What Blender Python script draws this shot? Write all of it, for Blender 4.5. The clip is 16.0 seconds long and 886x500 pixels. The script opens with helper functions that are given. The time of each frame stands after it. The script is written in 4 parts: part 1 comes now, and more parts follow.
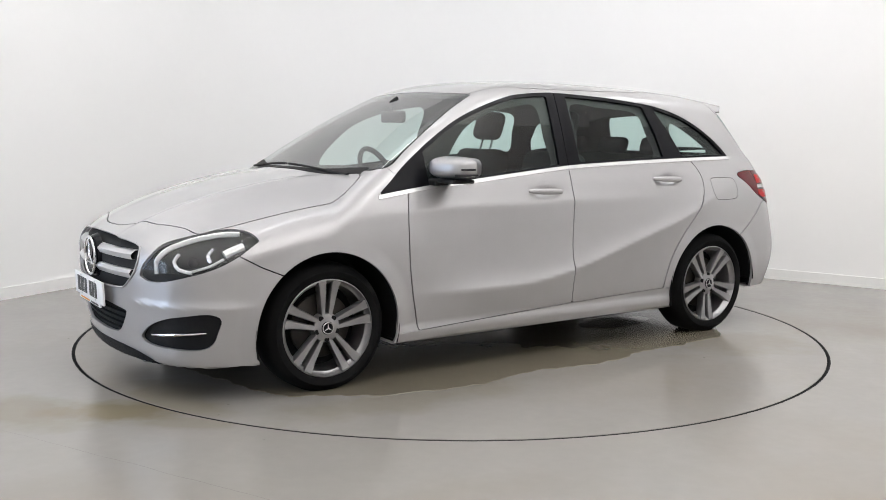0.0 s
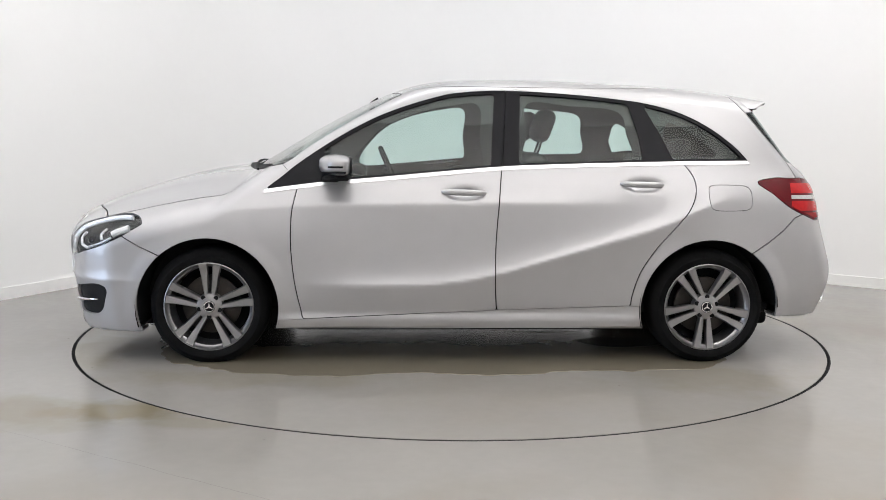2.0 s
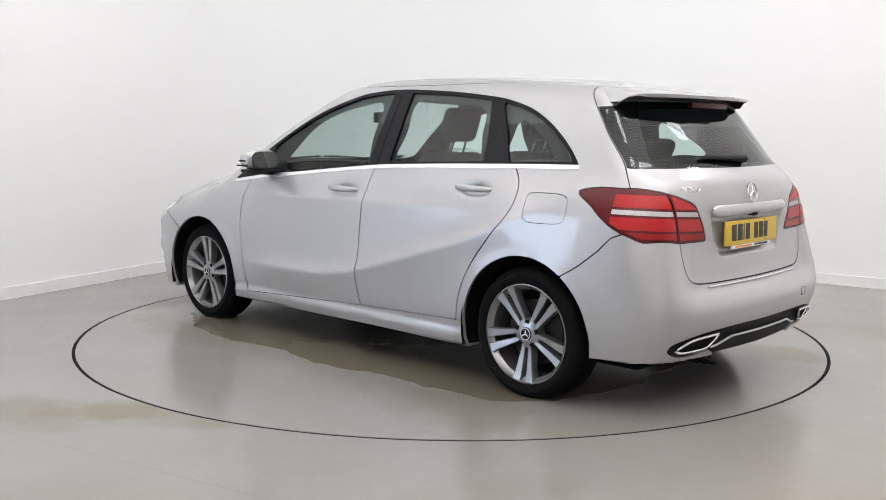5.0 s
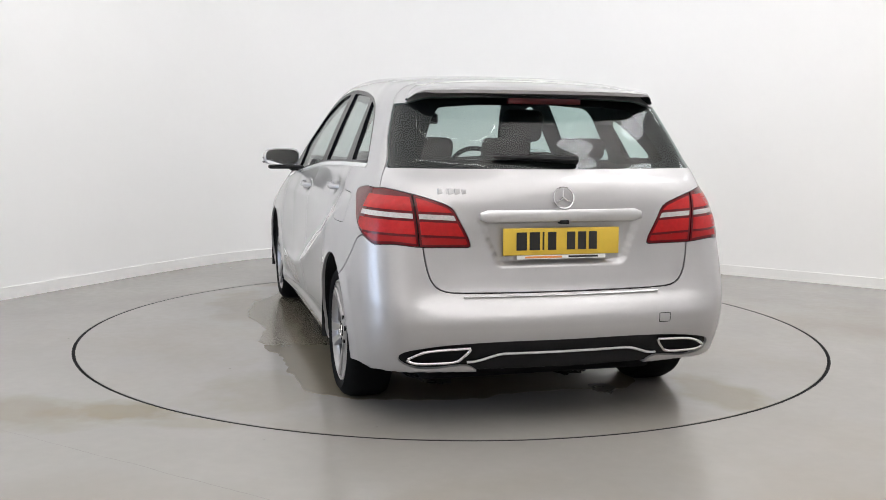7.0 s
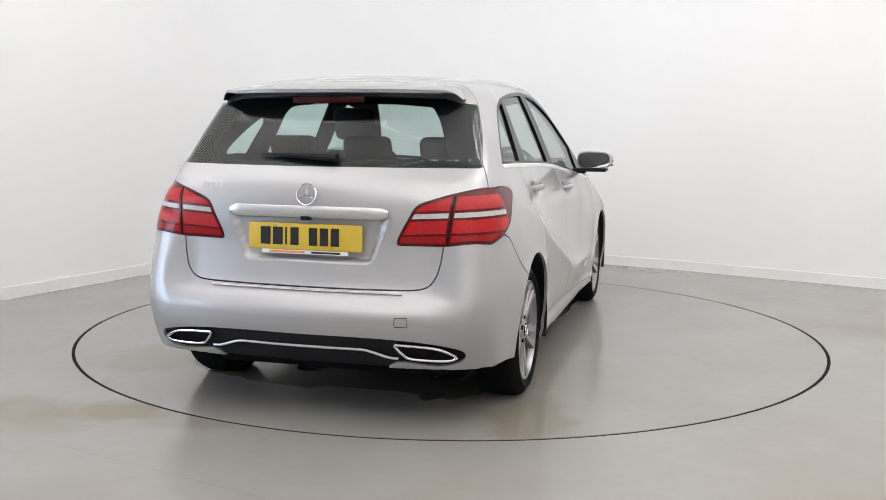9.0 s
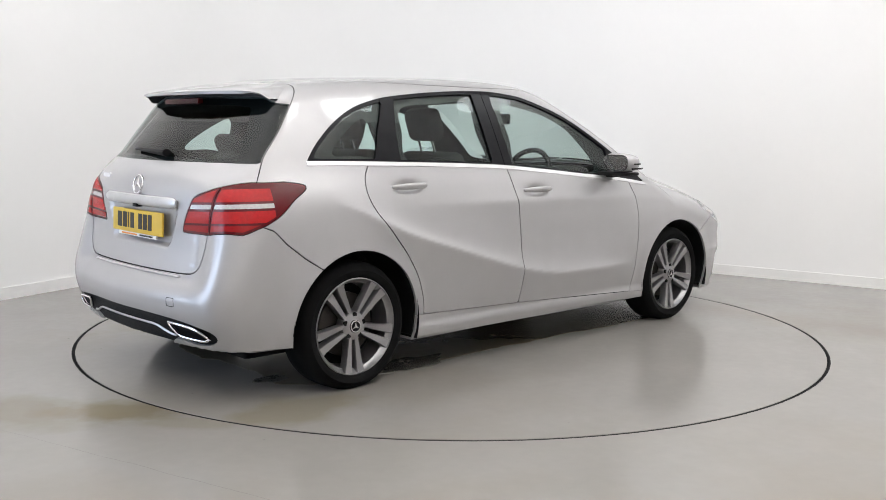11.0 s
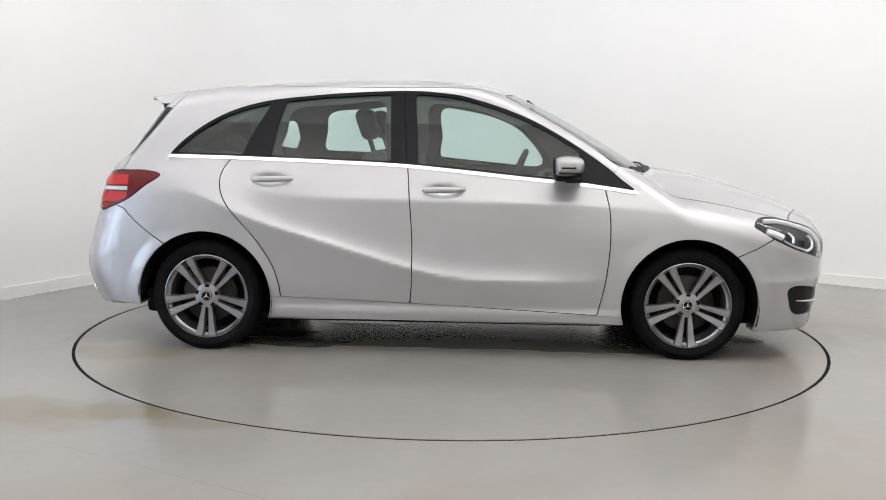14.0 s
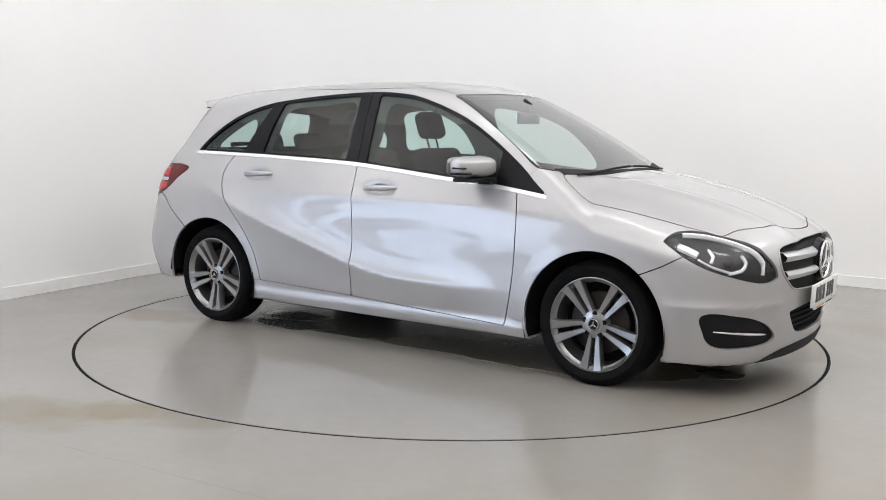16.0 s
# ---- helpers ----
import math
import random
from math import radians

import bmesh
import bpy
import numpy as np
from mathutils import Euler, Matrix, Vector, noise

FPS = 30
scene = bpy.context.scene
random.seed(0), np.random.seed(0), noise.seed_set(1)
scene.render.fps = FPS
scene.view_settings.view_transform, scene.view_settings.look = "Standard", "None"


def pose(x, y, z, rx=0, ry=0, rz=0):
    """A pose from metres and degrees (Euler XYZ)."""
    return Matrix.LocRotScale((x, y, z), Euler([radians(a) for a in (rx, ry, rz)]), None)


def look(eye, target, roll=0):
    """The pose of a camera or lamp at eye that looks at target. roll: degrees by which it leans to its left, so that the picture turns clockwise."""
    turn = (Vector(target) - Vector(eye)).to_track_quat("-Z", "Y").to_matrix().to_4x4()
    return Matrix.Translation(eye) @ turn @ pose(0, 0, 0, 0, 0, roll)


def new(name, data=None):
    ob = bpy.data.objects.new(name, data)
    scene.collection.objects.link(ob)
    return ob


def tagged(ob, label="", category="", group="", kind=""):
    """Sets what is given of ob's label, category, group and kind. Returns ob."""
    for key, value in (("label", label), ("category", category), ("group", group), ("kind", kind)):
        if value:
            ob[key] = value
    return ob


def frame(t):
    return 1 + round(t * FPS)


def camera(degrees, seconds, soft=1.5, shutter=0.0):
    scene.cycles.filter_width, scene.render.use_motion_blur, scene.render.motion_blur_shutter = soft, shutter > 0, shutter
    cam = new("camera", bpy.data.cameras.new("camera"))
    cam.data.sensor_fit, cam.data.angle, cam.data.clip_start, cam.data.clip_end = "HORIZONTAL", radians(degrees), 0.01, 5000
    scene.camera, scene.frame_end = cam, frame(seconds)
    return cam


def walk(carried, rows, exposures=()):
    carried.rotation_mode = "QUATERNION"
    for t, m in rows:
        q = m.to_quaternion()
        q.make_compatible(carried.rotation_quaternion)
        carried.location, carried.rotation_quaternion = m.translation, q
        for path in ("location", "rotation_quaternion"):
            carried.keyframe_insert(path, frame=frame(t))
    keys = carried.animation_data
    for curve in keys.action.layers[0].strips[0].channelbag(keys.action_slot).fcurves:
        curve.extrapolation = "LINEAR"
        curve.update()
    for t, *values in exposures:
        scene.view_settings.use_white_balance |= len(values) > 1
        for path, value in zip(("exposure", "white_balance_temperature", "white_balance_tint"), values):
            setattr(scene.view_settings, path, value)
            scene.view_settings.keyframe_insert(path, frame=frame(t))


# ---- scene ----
cam = camera(49.42, 16.0, soft=.8)
EYE = pose(0, -6.055, 1.259, 90 - 7.143, 0, .487) @ pose(0, 0, 0, 0, 0, .598)
walk(cam, [(0.0, EYE), (16.0, EYE)])

# ---------- world and light ----------
world = bpy.data.worlds.new("world")
scene.world = world
world.use_nodes = True
world.node_tree.nodes["Background"].inputs[0].default_value = (.75, .85, 1, 1)
world.node_tree.nodes["Background"].inputs[1].default_value = .6
scene.view_settings.exposure = 0.09


def area(name, at, to, sx, sy, watts, col):
    lamp = bpy.data.lights.new(name, "AREA")
    lamp.shape, lamp.size, lamp.size_y, lamp.energy, lamp.color = "RECTANGLE", sx, sy, watts, col
    ob = new(name, lamp)
    ob.matrix_world = look(at, to)
    return ob


CEILING = 4.6
# unseen fill lamps added under the ceiling to brighten the walls all round
for turn in (35, 80, 125, 170, 235, 280, 325):
    cx, cy = math.cos(radians(turn)), math.sin(radians(turn))
    area("wall_fill", (1.0 * cx, -1.6 + 1.0 * cy, 4.0), (6 * cx, -1.6 + 6 * cy, 2.6), 1.1, .8, 9 if 130 < turn < 260 else 25, (.95, .975, 1) if 60 < turn < 130 else (1, .968, .945))
for at in ((-2.6, -5.0, 4.4), (0, -5.6, 4.4), (2.6, -5.0, 4.4), (-2.9, -1.6, 4.4), (3.3, -1.8, 4.4)):
    # added fill lamps, out of view, turned upwards: the white ceiling spreads their light
    area("bounce_fill", (at[0], at[1], 2.9), (at[0], at[1] + .001, 4.6), 1.7, 1.3, 68 if at[0] < -1 else 97, (1, .968, .945))
area("door_daylight", (-5.16, -2.46, 1.4), (0, .12, 1.4), 2.7, 2.5, 92, (.60, .75, 1))
for at in ((3.4, -.8), (4.5, .7), (2.5, -2.1)):
    # small round-edged soft lights on the ceiling, mirrored in the rear window
    area("ceiling_light", (*at, 4.5), (at[0], at[1] + .001, 0), .9, .7, 11, (.95, .975, 1)).data.shape = "ELLIPSE"


# ---------- materials ----------
def material(name, col, rough=.5, metal=0.0, spread=.0, scale=8.0, bump=0.0, bump_scale=60.0, coat=0.0, spec=.5, rough_spread=0.0, per_object=0.0, detail=4):
    m = bpy.data.materials.new(name)
    m.use_nodes = True
    nt = m.node_tree
    b = nt.nodes["Principled BSDF"]
    b.inputs["Base Color"].default_value = (*col, 1)
    b.inputs["Roughness"].default_value = rough
    b.inputs["Metallic"].default_value = metal
    b.inputs["Coat Weight"].default_value = coat
    b.inputs["Coat Roughness"].default_value = .015
    b.inputs["Specular IOR Level"].default_value = spec
    tc = nt.nodes.new("ShaderNodeTexCoord")
    if spread or rough_spread:
        nz = nt.nodes.new("ShaderNodeTexNoise")
        nz.inputs["Scale"].default_value, nz.inputs["Detail"].default_value = scale, detail
        nt.links.new(tc.outputs["Object"], nz.inputs["Vector"])
        fine = nt.nodes.new("ShaderNodeTexNoise")
        fine.inputs["Scale"].default_value, fine.inputs["Detail"].default_value = scale * 14, 3
        nt.links.new(tc.outputs["Object"], fine.inputs["Vector"])
        mx = nt.nodes.new("ShaderNodeMath")
        mx.operation = "MULTIPLY_ADD"
        mx.inputs[1].default_value = .3
        nt.links.new(fine.outputs[0], mx.inputs[0])
        half = nt.nodes.new("ShaderNodeMath")
        half.operation = "MULTIPLY"
        half.inputs[1].default_value = .7
        nt.links.new(nz.outputs[0], half.inputs[0])
        nt.links.new(half.outputs[0], mx.inputs[2])
        if spread:
            r = nt.nodes.new("ShaderNodeValToRGB")
            r.color_ramp.elements[0].position, r.color_ramp.elements[1].position = .3, .7
            r.color_ramp.elements[0].color = (*[c * (1 - spread) for c in col], 1)
            r.color_ramp.elements[1].color = (*[min(1, c * (1 + spread)) for c in col], 1)
            nt.links.new(mx.outputs[0], r.inputs[0])
            nt.links.new(r.outputs[0], b.inputs["Base Color"])
        if rough_spread:
            mr = nt.nodes.new("ShaderNodeMapRange")
            mr.inputs[1].default_value, mr.inputs[2].default_value = .3, .7
            mr.inputs[3].default_value, mr.inputs[4].default_value = rough - rough_spread, rough + rough_spread
            nt.links.new(mx.outputs[0], mr.inputs[0])
            nt.links.new(mr.outputs[0], b.inputs["Roughness"])
    if bump:
        nb = nt.nodes.new("ShaderNodeTexNoise")
        nb.inputs["Scale"].default_value, nb.inputs["Detail"].default_value = bump_scale, 5
        nt.links.new(tc.outputs["Object"], nb.inputs["Vector"])
        bp = nt.nodes.new("ShaderNodeBump")
        bp.inputs["Strength"].default_value, bp.inputs["Distance"].default_value = bump, .01
        nt.links.new(nb.outputs[0], bp.inputs["Height"])
        nt.links.new(bp.outputs[0], b.inputs["Normal"])
    return m


def glass(name, tint, rough=0.0, least=.045, bend=5):
    """Thin pane: clear tinted body with a mirror-like surface."""
    m = bpy.data.materials.new(name)
    m.use_nodes = True
    nt = m.node_tree
    nt.nodes.remove(nt.nodes["Principled BSDF"])
    tr = nt.nodes.new("ShaderNodeBsdfTransparent")
    tr.inputs[0].default_value = (*tint, 1)
    gl = nt.nodes.new("ShaderNodeBsdfGlossy")
    gl.inputs["Roughness"].default_value = rough
    lw = nt.nodes.new("ShaderNodeLayerWeight")
    lw.inputs[0].default_value = .5
    pw = nt.nodes.new("ShaderNodeMath")
    pw.operation = "POWER"
    pw.inputs[1].default_value = bend
    nt.links.new(lw.outputs["Facing"], pw.inputs[0])
    fr = nt.nodes.new("ShaderNodeMath")
    fr.operation = "MULTIPLY_ADD"
    fr.inputs[1].default_value, fr.inputs[2].default_value = .90, least
    nt.links.new(pw.outputs[0], fr.inputs[0])
    mix = nt.nodes.new("ShaderNodeMixShader")
    nt.links.new(fr.outputs[0], mix.inputs[0])
    nt.links.new(tr.outputs[0], mix.inputs[1])
    nt.links.new(gl.outputs[0], mix.inputs[2])
    nt.links.new(mix.outputs[0], nt.nodes["Material Output"].inputs[0])
    return m


PAINT = material("silver_metallic_paint", (.425, .419, .425), .40, .48, .02, 9, coat=1.0)
# near-black colour that holds the shade of recesses and the car's underside
CAVITY_SHADE = material("near_black_cavity_shade", (.010, .010, .011), .9, spec=.1)
BLACK_TRIM = material("gloss_black_trim", (.008, .008, .010), .24, 0, .1, 12, spec=.13)
BRIGHT = material("bright_anodised_trim", (.86, .86, .87), .22, .55, .02, 30)
FRIT = material("black_glass_frit", (.008, .008, .009), .8, 0, .1, 30, spec=.1)
BLACK_PLASTIC = material("grained_black_plastic", (.008, .008, .009), .6, 0, .15, 20, .15, 400, spec=.25)
RUBBER = material("tyre_rubber", (.007, .007, .0073), .85, 0, .25, 14, .1, 300, spec=.1)
ALLOY = material("anthracite_alloy", (.31, .305, .31), .28, .8, .05, 15, coat=.5)
ALLOY_RIM = material("alloy_rim_barrel", (.30, .295, .30), .30, .8, .08, 15)
CHROME = material("polished_chrome", (.80, .80, .81), .09, 1.0, .03, 30)
SATIN = material("satin_silver_plastic", (.62, .62, .63), .28, .7, .03, 30)
DISC = material("brake_disc_iron", (.034, .029, .025), .5, .5, .3, 20)
SEAT = material("black_seat_fabric", (.018, .0175, .018), .9, 0, .2, 30, .06, 150)
DASH = material("dark_dashboard_plastic", (.011, .0115, .012), .7, 0, .1, 20, .05, 150, spec=.25)
LINER = material("grey_headlining", (.085, .083, .081), .95, 0, .05, 20, .04, 150)
SIDE_GLASS = glass("green_tinted_glass", (.74, .86, .83))
REAR_GLASS = glass("rear_tinted_glass", (.70, .80, .78))
SCREEN_GLASS = glass("laminated_windscreen_glass", (.82, .90, .88), 0.0, .13, 3.2)
LENS = glass("clear_lamp_lens", (.95, .96, .97))
LAMP_BOWL = material("lamp_bowl_silver", (.55, .56, .58), .2, .9)
GUIDE = material("white_light_guide", (.80, .80, .81), .25, .2, .03, 30, coat=.5)
LAMP_DARK = material("lamp_bowl_dark", (.022, .022, .025), .3, .2)
RED_LENS = material("red_lamp_lens", (.30, .004, .006), .2, 0, .1, 10, spec=.25, coat=.25)
RED_DARK = material("dark_red_lamp_lens", (.10, .002, .005), .2, 0, .1, 10, spec=.25, coat=.25)
BRAKE_LENS = material("unlit_brake_light_lens", (.035, .001, .002), .25, 0, .1, 10, spec=.25)
RED_BRIGHT = material("bright_red_reflector", (.44, .006, .008), .25, 0, .15, 60, .3, 300, spec=.25, coat=.25)
CLEAR_LENS = material("ribbed_clear_lens", (.50, .46, .46), .2, .1, .2, 120, .4, 300, coat=1)
YELLOW = material("yellow_reflective_plate", (.66, .45, .05), .4, 0, .04, 30)
WHITE_PLATE = material("white_reflective_plate", (.82, .82, .82), .35, 0, .04, 30)
INK = material("black_lettering", (.012, .012, .013), .4)
ORANGE = material("orange_print", (.75, .28, .06), .5)
WALL = material("white_matt_wall_paint", (.86, .855, .85), .8, 0, .012, 1.2, .02, 60)
SKIRT = material("white_gloss_skirting", (.84, .83, .82), .4, 0, .03, 3, .03, 30)
CEIL = material("white_ceiling_paint", (.85, .85, .85), .9, 0, .02, 2)
MIRROR = material("silvered_mirror", (.85, .87, .87), .02, 1.0)
# brown of the dirty water, also darkens the floor as the car's shade
WET_AND_SHADE = material("wet_dirt_and_car_shade", (.150, .132, .100), .20, 0, .06, .8, 0, 30, spec=.4)
CRACK = material("dirt_in_crack", (.13, .12, .105), .8)
WATER = material("shallow_water", (.12, .113, .10), .10, 0, .2, 5, spec=.4)


# ---------- small building helpers ----------
def thing(name, label, category, kind="", group=""):
    return tagged(new(name), label, category, group, kind)


def part(name, bm, mat, parent, label="", smooth=True):
    me = bpy.data.meshes.new(name)
    bm.to_mesh(me)
    bm.free()
    if smooth:
        for p in me.polygons:
            p.use_smooth = True
        me.set_sharp_from_angle(angle=radians(35))
    me.materials.append(mat)
    ob = new(name, me)
    ob.parent = parent
    if label:
        tagged(ob, label)
    return ob


def add_box(bm, lo, hi, bevel=0.0, m=None):
    r = bmesh.ops.create_cube(bm, size=1)
    c = [(a + b) / 2 for a, b in zip(lo, hi)]
    s = [abs(b - a) for a, b in zip(lo, hi)]
    for v in r["verts"]:
        v.co = Vector([c[i] + v.co[i] * s[i] for i in range(3)])
    if bevel:
        es = {e for v in r["verts"] for e in v.link_edges}
        out = bmesh.ops.bevel(bm, geom=list(es), offset=bevel, segments=3, affect="EDGES", profile=.5)
        vs = {v for f in out["faces"] for v in f.verts} | {v for v in r["verts"] if v.is_valid}
    else:
        vs = set(r["verts"])
    if m is not None:
        for v in vs:
            v.co = m @ v.co
    return vs


def add_lathe(bm, profile, steps=64, m=None, closed=False):
    """Turn (radius, height) pairs about the y axis."""
    rings = []
    for i in range(steps):
        a = 2 * math.pi * i / steps
        ring = []
        for r, h in profile:
            co = Vector((r * math.cos(a), h, r * math.sin(a)))
            ring.append(bm.verts.new(m @ co if m is not None else co))
        rings.append(ring)
    n = len(profile)
    for i in range(steps):
        A, B = rings[i], rings[(i + 1) % steps]
        for j in range(n - 1 + (1 if closed else 0)):
            k = (j + 1) % n
            bm.faces.new((A[j], B[j], B[k], A[k]))
    return bm


def add_prism(bm, outline, depth, m=None, bevel=0.0):
    """A flat outline (x, y pairs) extruded from z = 0 to depth."""
    lo = [bm.verts.new((x, y, 0)) for x, y in outline]
    hi = [bm.verts.new((x, y, depth)) for x, y in outline]
    fs = [bm.faces.new(hi), bm.faces.new(lo[::-1])]
    n = len(lo)
    for i in range(n):
        fs.append(bm.faces.new((lo[i], lo[(i + 1) % n], hi[(i + 1) % n], hi[i])))
    vs = set(lo + hi)
    if bevel:
        es = [e for e in fs[0].edges]
        out = bmesh.ops.bevel(bm, geom=es, offset=bevel, segments=2, affect="EDGES", profile=.5)
        vs = {v for v in vs if v.is_valid} | {v for f in out["faces"] for v in f.verts}
    if m is not None:
        for v in vs:
            v.co = m @ v.co
    return bm


def add_tube(bm, pts, r, sides=8, flat=1.0, up=Vector((0, 0, 1)), taper=None):
    """A round or flattened bar along points; flat squeezes it along up."""
    rings = []
    n = len(pts)
    pts = [Vector(p) for p in pts]
    for i, p in enumerate(pts):
        d = (pts[min(i + 1, n - 1)] - pts[max(i - 1, 0)]).normalized()
        a = d.cross(up)
        a = a.normalized() if a.length > 1e-6 else d.cross(Vector((1, 0, 0))).normalized()
        b = a.cross(d).normalized()
        rr = r * (taper(i / max(n - 1, 1)) if taper else 1)
        rings.append([bm.verts.new(p + a * rr * math.cos(2 * math.pi * k / sides) + b * rr * flat * math.sin(2 * math.pi * k / sides)) for k in range(sides)])
    for i in range(n - 1):
        for k in range(sides):
            bm.faces.new((rings[i][k], rings[i][(k + 1) % sides], rings[i + 1][(k + 1) % sides], rings[i + 1][k]))
    bm.faces.new(rings[0][::-1])
    bm.faces.new(rings[-1])
    bmesh.ops.recalc_face_normals(bm, faces=bm.faces[:])
    return bm


def spline(pts, step=.012, closed=False):
    """A smooth polyline through points of any dimension."""
    P = [np.array(p, float) for p in pts]
    n = len(P)
    out = []
    for i in range(n if closed else n - 1):
        a, b, c, d = (P[(i - 1) % n], P[i], P[(i + 1) % n], P[(i + 2) % n]) if closed else (P[max(i - 1, 0)], P[i], P[i + 1], P[min(i + 2, n - 1)])
        k = max(2, int(np.linalg.norm(c - b) / step))
        for j in range(k):
            s = j / k
            out.append(.5 * (2 * b + (c - a) * s + (2 * a - 5 * b + 4 * c - d) * s * s + (3 * b - a - 3 * c + d) * s ** 3))
    if not closed:
        out.append(P[-1])
    return np.array(out)

# ---------- the car's outer skin as one implicit surface (car space: x ahead, y left, z up, metres) ----------
def curve(pts):
    """A smooth curve value(x) through a few points."""
    xs = np.array([p[0] for p in pts], float)
    ys = np.array([p[1] for p in pts], float)
    d = np.diff(ys) / np.diff(xs)
    m = np.concatenate([[d[0]], (d[1:] * np.diff(xs)[:-1] + d[:-1] * np.diff(xs)[1:]) / (xs[2:] - xs[:-2]), [d[-1]]])

    def value(x):
        x = np.asarray(x, float)
        xc = np.clip(x, xs[0], xs[-1])
        i = np.clip(np.searchsorted(xs, xc) - 1, 0, len(xs) - 2)
        h = xs[i + 1] - xs[i]
        s = (xc - xs[i]) / h
        a = ys[i] * (1 + 2 * s) * (1 - s) ** 2 + ys[i + 1] * s * s * (3 - 2 * s)
        a = a + h * (m[i] * s * (1 - s) ** 2 + m[i + 1] * s * s * (s - 1))
        return a + np.where(x < xs[0], m[0] * (x - xs[0]), 0) + np.where(x > xs[-1], m[-1] * (x - xs[-1]), 0)
    return value


def ramp(x, a, b):
    s = np.clip((x - a) / (b - a), 0, 1)
    return s * s * (3 - 2 * s)


def smin(a, b, k):
    h = np.maximum(k - np.abs(a - b), 0) / k
    return np.minimum(a, b) - h * h * k * 0.25


side_plan = curve([(-2.3, .765), (-2.0, .822), (-1.7, .866), (-1.35, .884), (-0.9, .878), (0, .874), (0.9, .878), (1.35, .884), (1.7, .868), (2.0, .83), (2.3, .76)])
side_drop = curve([(.15, -.04), (.25, -.02), (.35, -.006), (.5, 0), (.64, -.001), (.78, -.010), (.88, -.027), (.96, -.052), (1.05, -.090), (1.15, -.130), (1.3, -.194), (1.47, -.275), (1.6, -.345)])
hood_line = curve([(-2.5, .70), (.2, .95), (.8, 1.062), (1.0, 1.072), (1.26, 1.038), (1.4, 1.018), (1.58, .978), (1.75, .930), (1.93, .868), (2.05, .815), (2.17, .750), (2.3, .66)])
screen_line = curve([(-.2, 1.72), (.2, 1.555), (.39, 1.470), (.56, 1.390), (.70, 1.318), (.88, 1.216), (1.05, 1.112), (1.16, 1.045), (1.5, .83)])
roof_line = curve([(-2.1, 1.31), (-1.8, 1.418), (-1.6, 1.474), (-1.4, 1.506), (-1.1, 1.530), (-.8, 1.545), (-.3, 1.556), (0, 1.548), (.25, 1.524), (.5, 1.488), (.9, 1.41)])
nose_line = curve([(.12, 2.145), (.2, 2.185), (.27, 2.198), (.36, 2.212), (.46, 2.222), (.56, 2.232), (.66, 2.229), (.74, 2.208), (.82, 2.165), (.95, 2.05)])
tail_line = curve([(.15, -2.02), (.24, -2.09), (.31, -2.12), (.38, -2.142), (.44, -2.151), (.49, -2.147), (.530, -2.122), (.565, -2.092), (.60, -2.074), (.66, -2.056), (.76, -2.040), (.88, -2.040), (.97, -2.030), (1.04, -2.000), (1.10, -1.945), (1.2, -1.870), (1.3, -1.785), (1.4, -1.70), (1.55, -1.57)])
tail_corner = curve([(.15, -2.02), (.24, -2.09), (.31, -2.12), (.38, -2.145), (.46, -2.158), (.53, -2.150), (.62, -2.118), (.70, -2.088), (.80, -2.058), (.90, -2.040), (.97, -2.030), (1.04, -2.000), (1.10, -1.945), (1.2, -1.870), (1.3, -1.785), (1.4, -1.70), (1.55, -1.57)])
tail_bow = curve([(.2, .18), (.45, .14), (.6, .115), (.75, .10), (.95, .13), (1.1, .25), (1.4, .22)])
upper_crease = curve([(-1.0, .872), (-.6, .868), (-.2, .866), (.4, .858), (.9, .845), (1.3, .81), (1.6, .76)])
lower_crease = curve([(-1.6, .96), (-1.31, .85), (-1.05, .742), (-.75, .65), (-.45, .56), (-.18, .485), (.06, .44), (.4, .425), (.9, .43)])


def bumper_ridge(z):
    d = z - .452
    return np.exp(-(np.sqrt(d * d + .00006) - .0077) / np.where(d > 0, .022, .055))


def side_y(x, z):
    """Half width of the body side."""
    y = side_plan(x) + side_drop(z)
    y = y - .014 * ramp(-x, 1.0, 1.65) * ramp(z, .88, 1.12)
    y = y - .035 * ramp(x, .3, 1.1) * ramp(z, .66, 1.0)
    # two ridges in the flanks: the shoulder line and the line that rises to the tail
    d = z - upper_crease(x)
    fade = ramp(x, -1.1, -.2) * ramp(-x, -1.75, -1.2)
    y = y + .015 * fade * (1 - .6 * ramp(x, .5, 1.1)) * np.exp(-(np.sqrt(d * d + .00022) - .0148) / np.where(d > 0, .05, .085)) - .006 * fade
    d = z - lower_crease(x)
    fade = ramp(x, -1.55, -1.1) * ramp(-x, -.95, -.45)
    y = y + .034 * fade * np.exp(-(np.sqrt(d * d + .00012) - .01095) / np.where(d > 0, .055, .15)) - .020 * fade
    # ridge that runs round the front bumper over the vents
    y = y + .011 * ramp(x, 1.66, 1.85) * bumper_ridge(z)
    # finger dishes behind the door handles
    for hx, hz in ((-.02, .922), (-.99, .972)):
        y = y - .022 * np.exp(-((x - hx) / .075) ** 2 - ((z - hz) / .026) ** 2)
    # wheel arch lips
    for cx, r in ((1.352, .372), (-1.352, .372)):
        rr = np.hypot(x - cx, z - .305)
        y = y + .010 * ramp(-rr, -r - .09, -r - .004) * ramp(.75 - z, 0, .2)
    # sills swell outwards
    y = y + .016 * ramp(-z, -.285, -.235) * ramp(x, -1.05, -.9) * ramp(-x, -1.05, -.9)
    return y


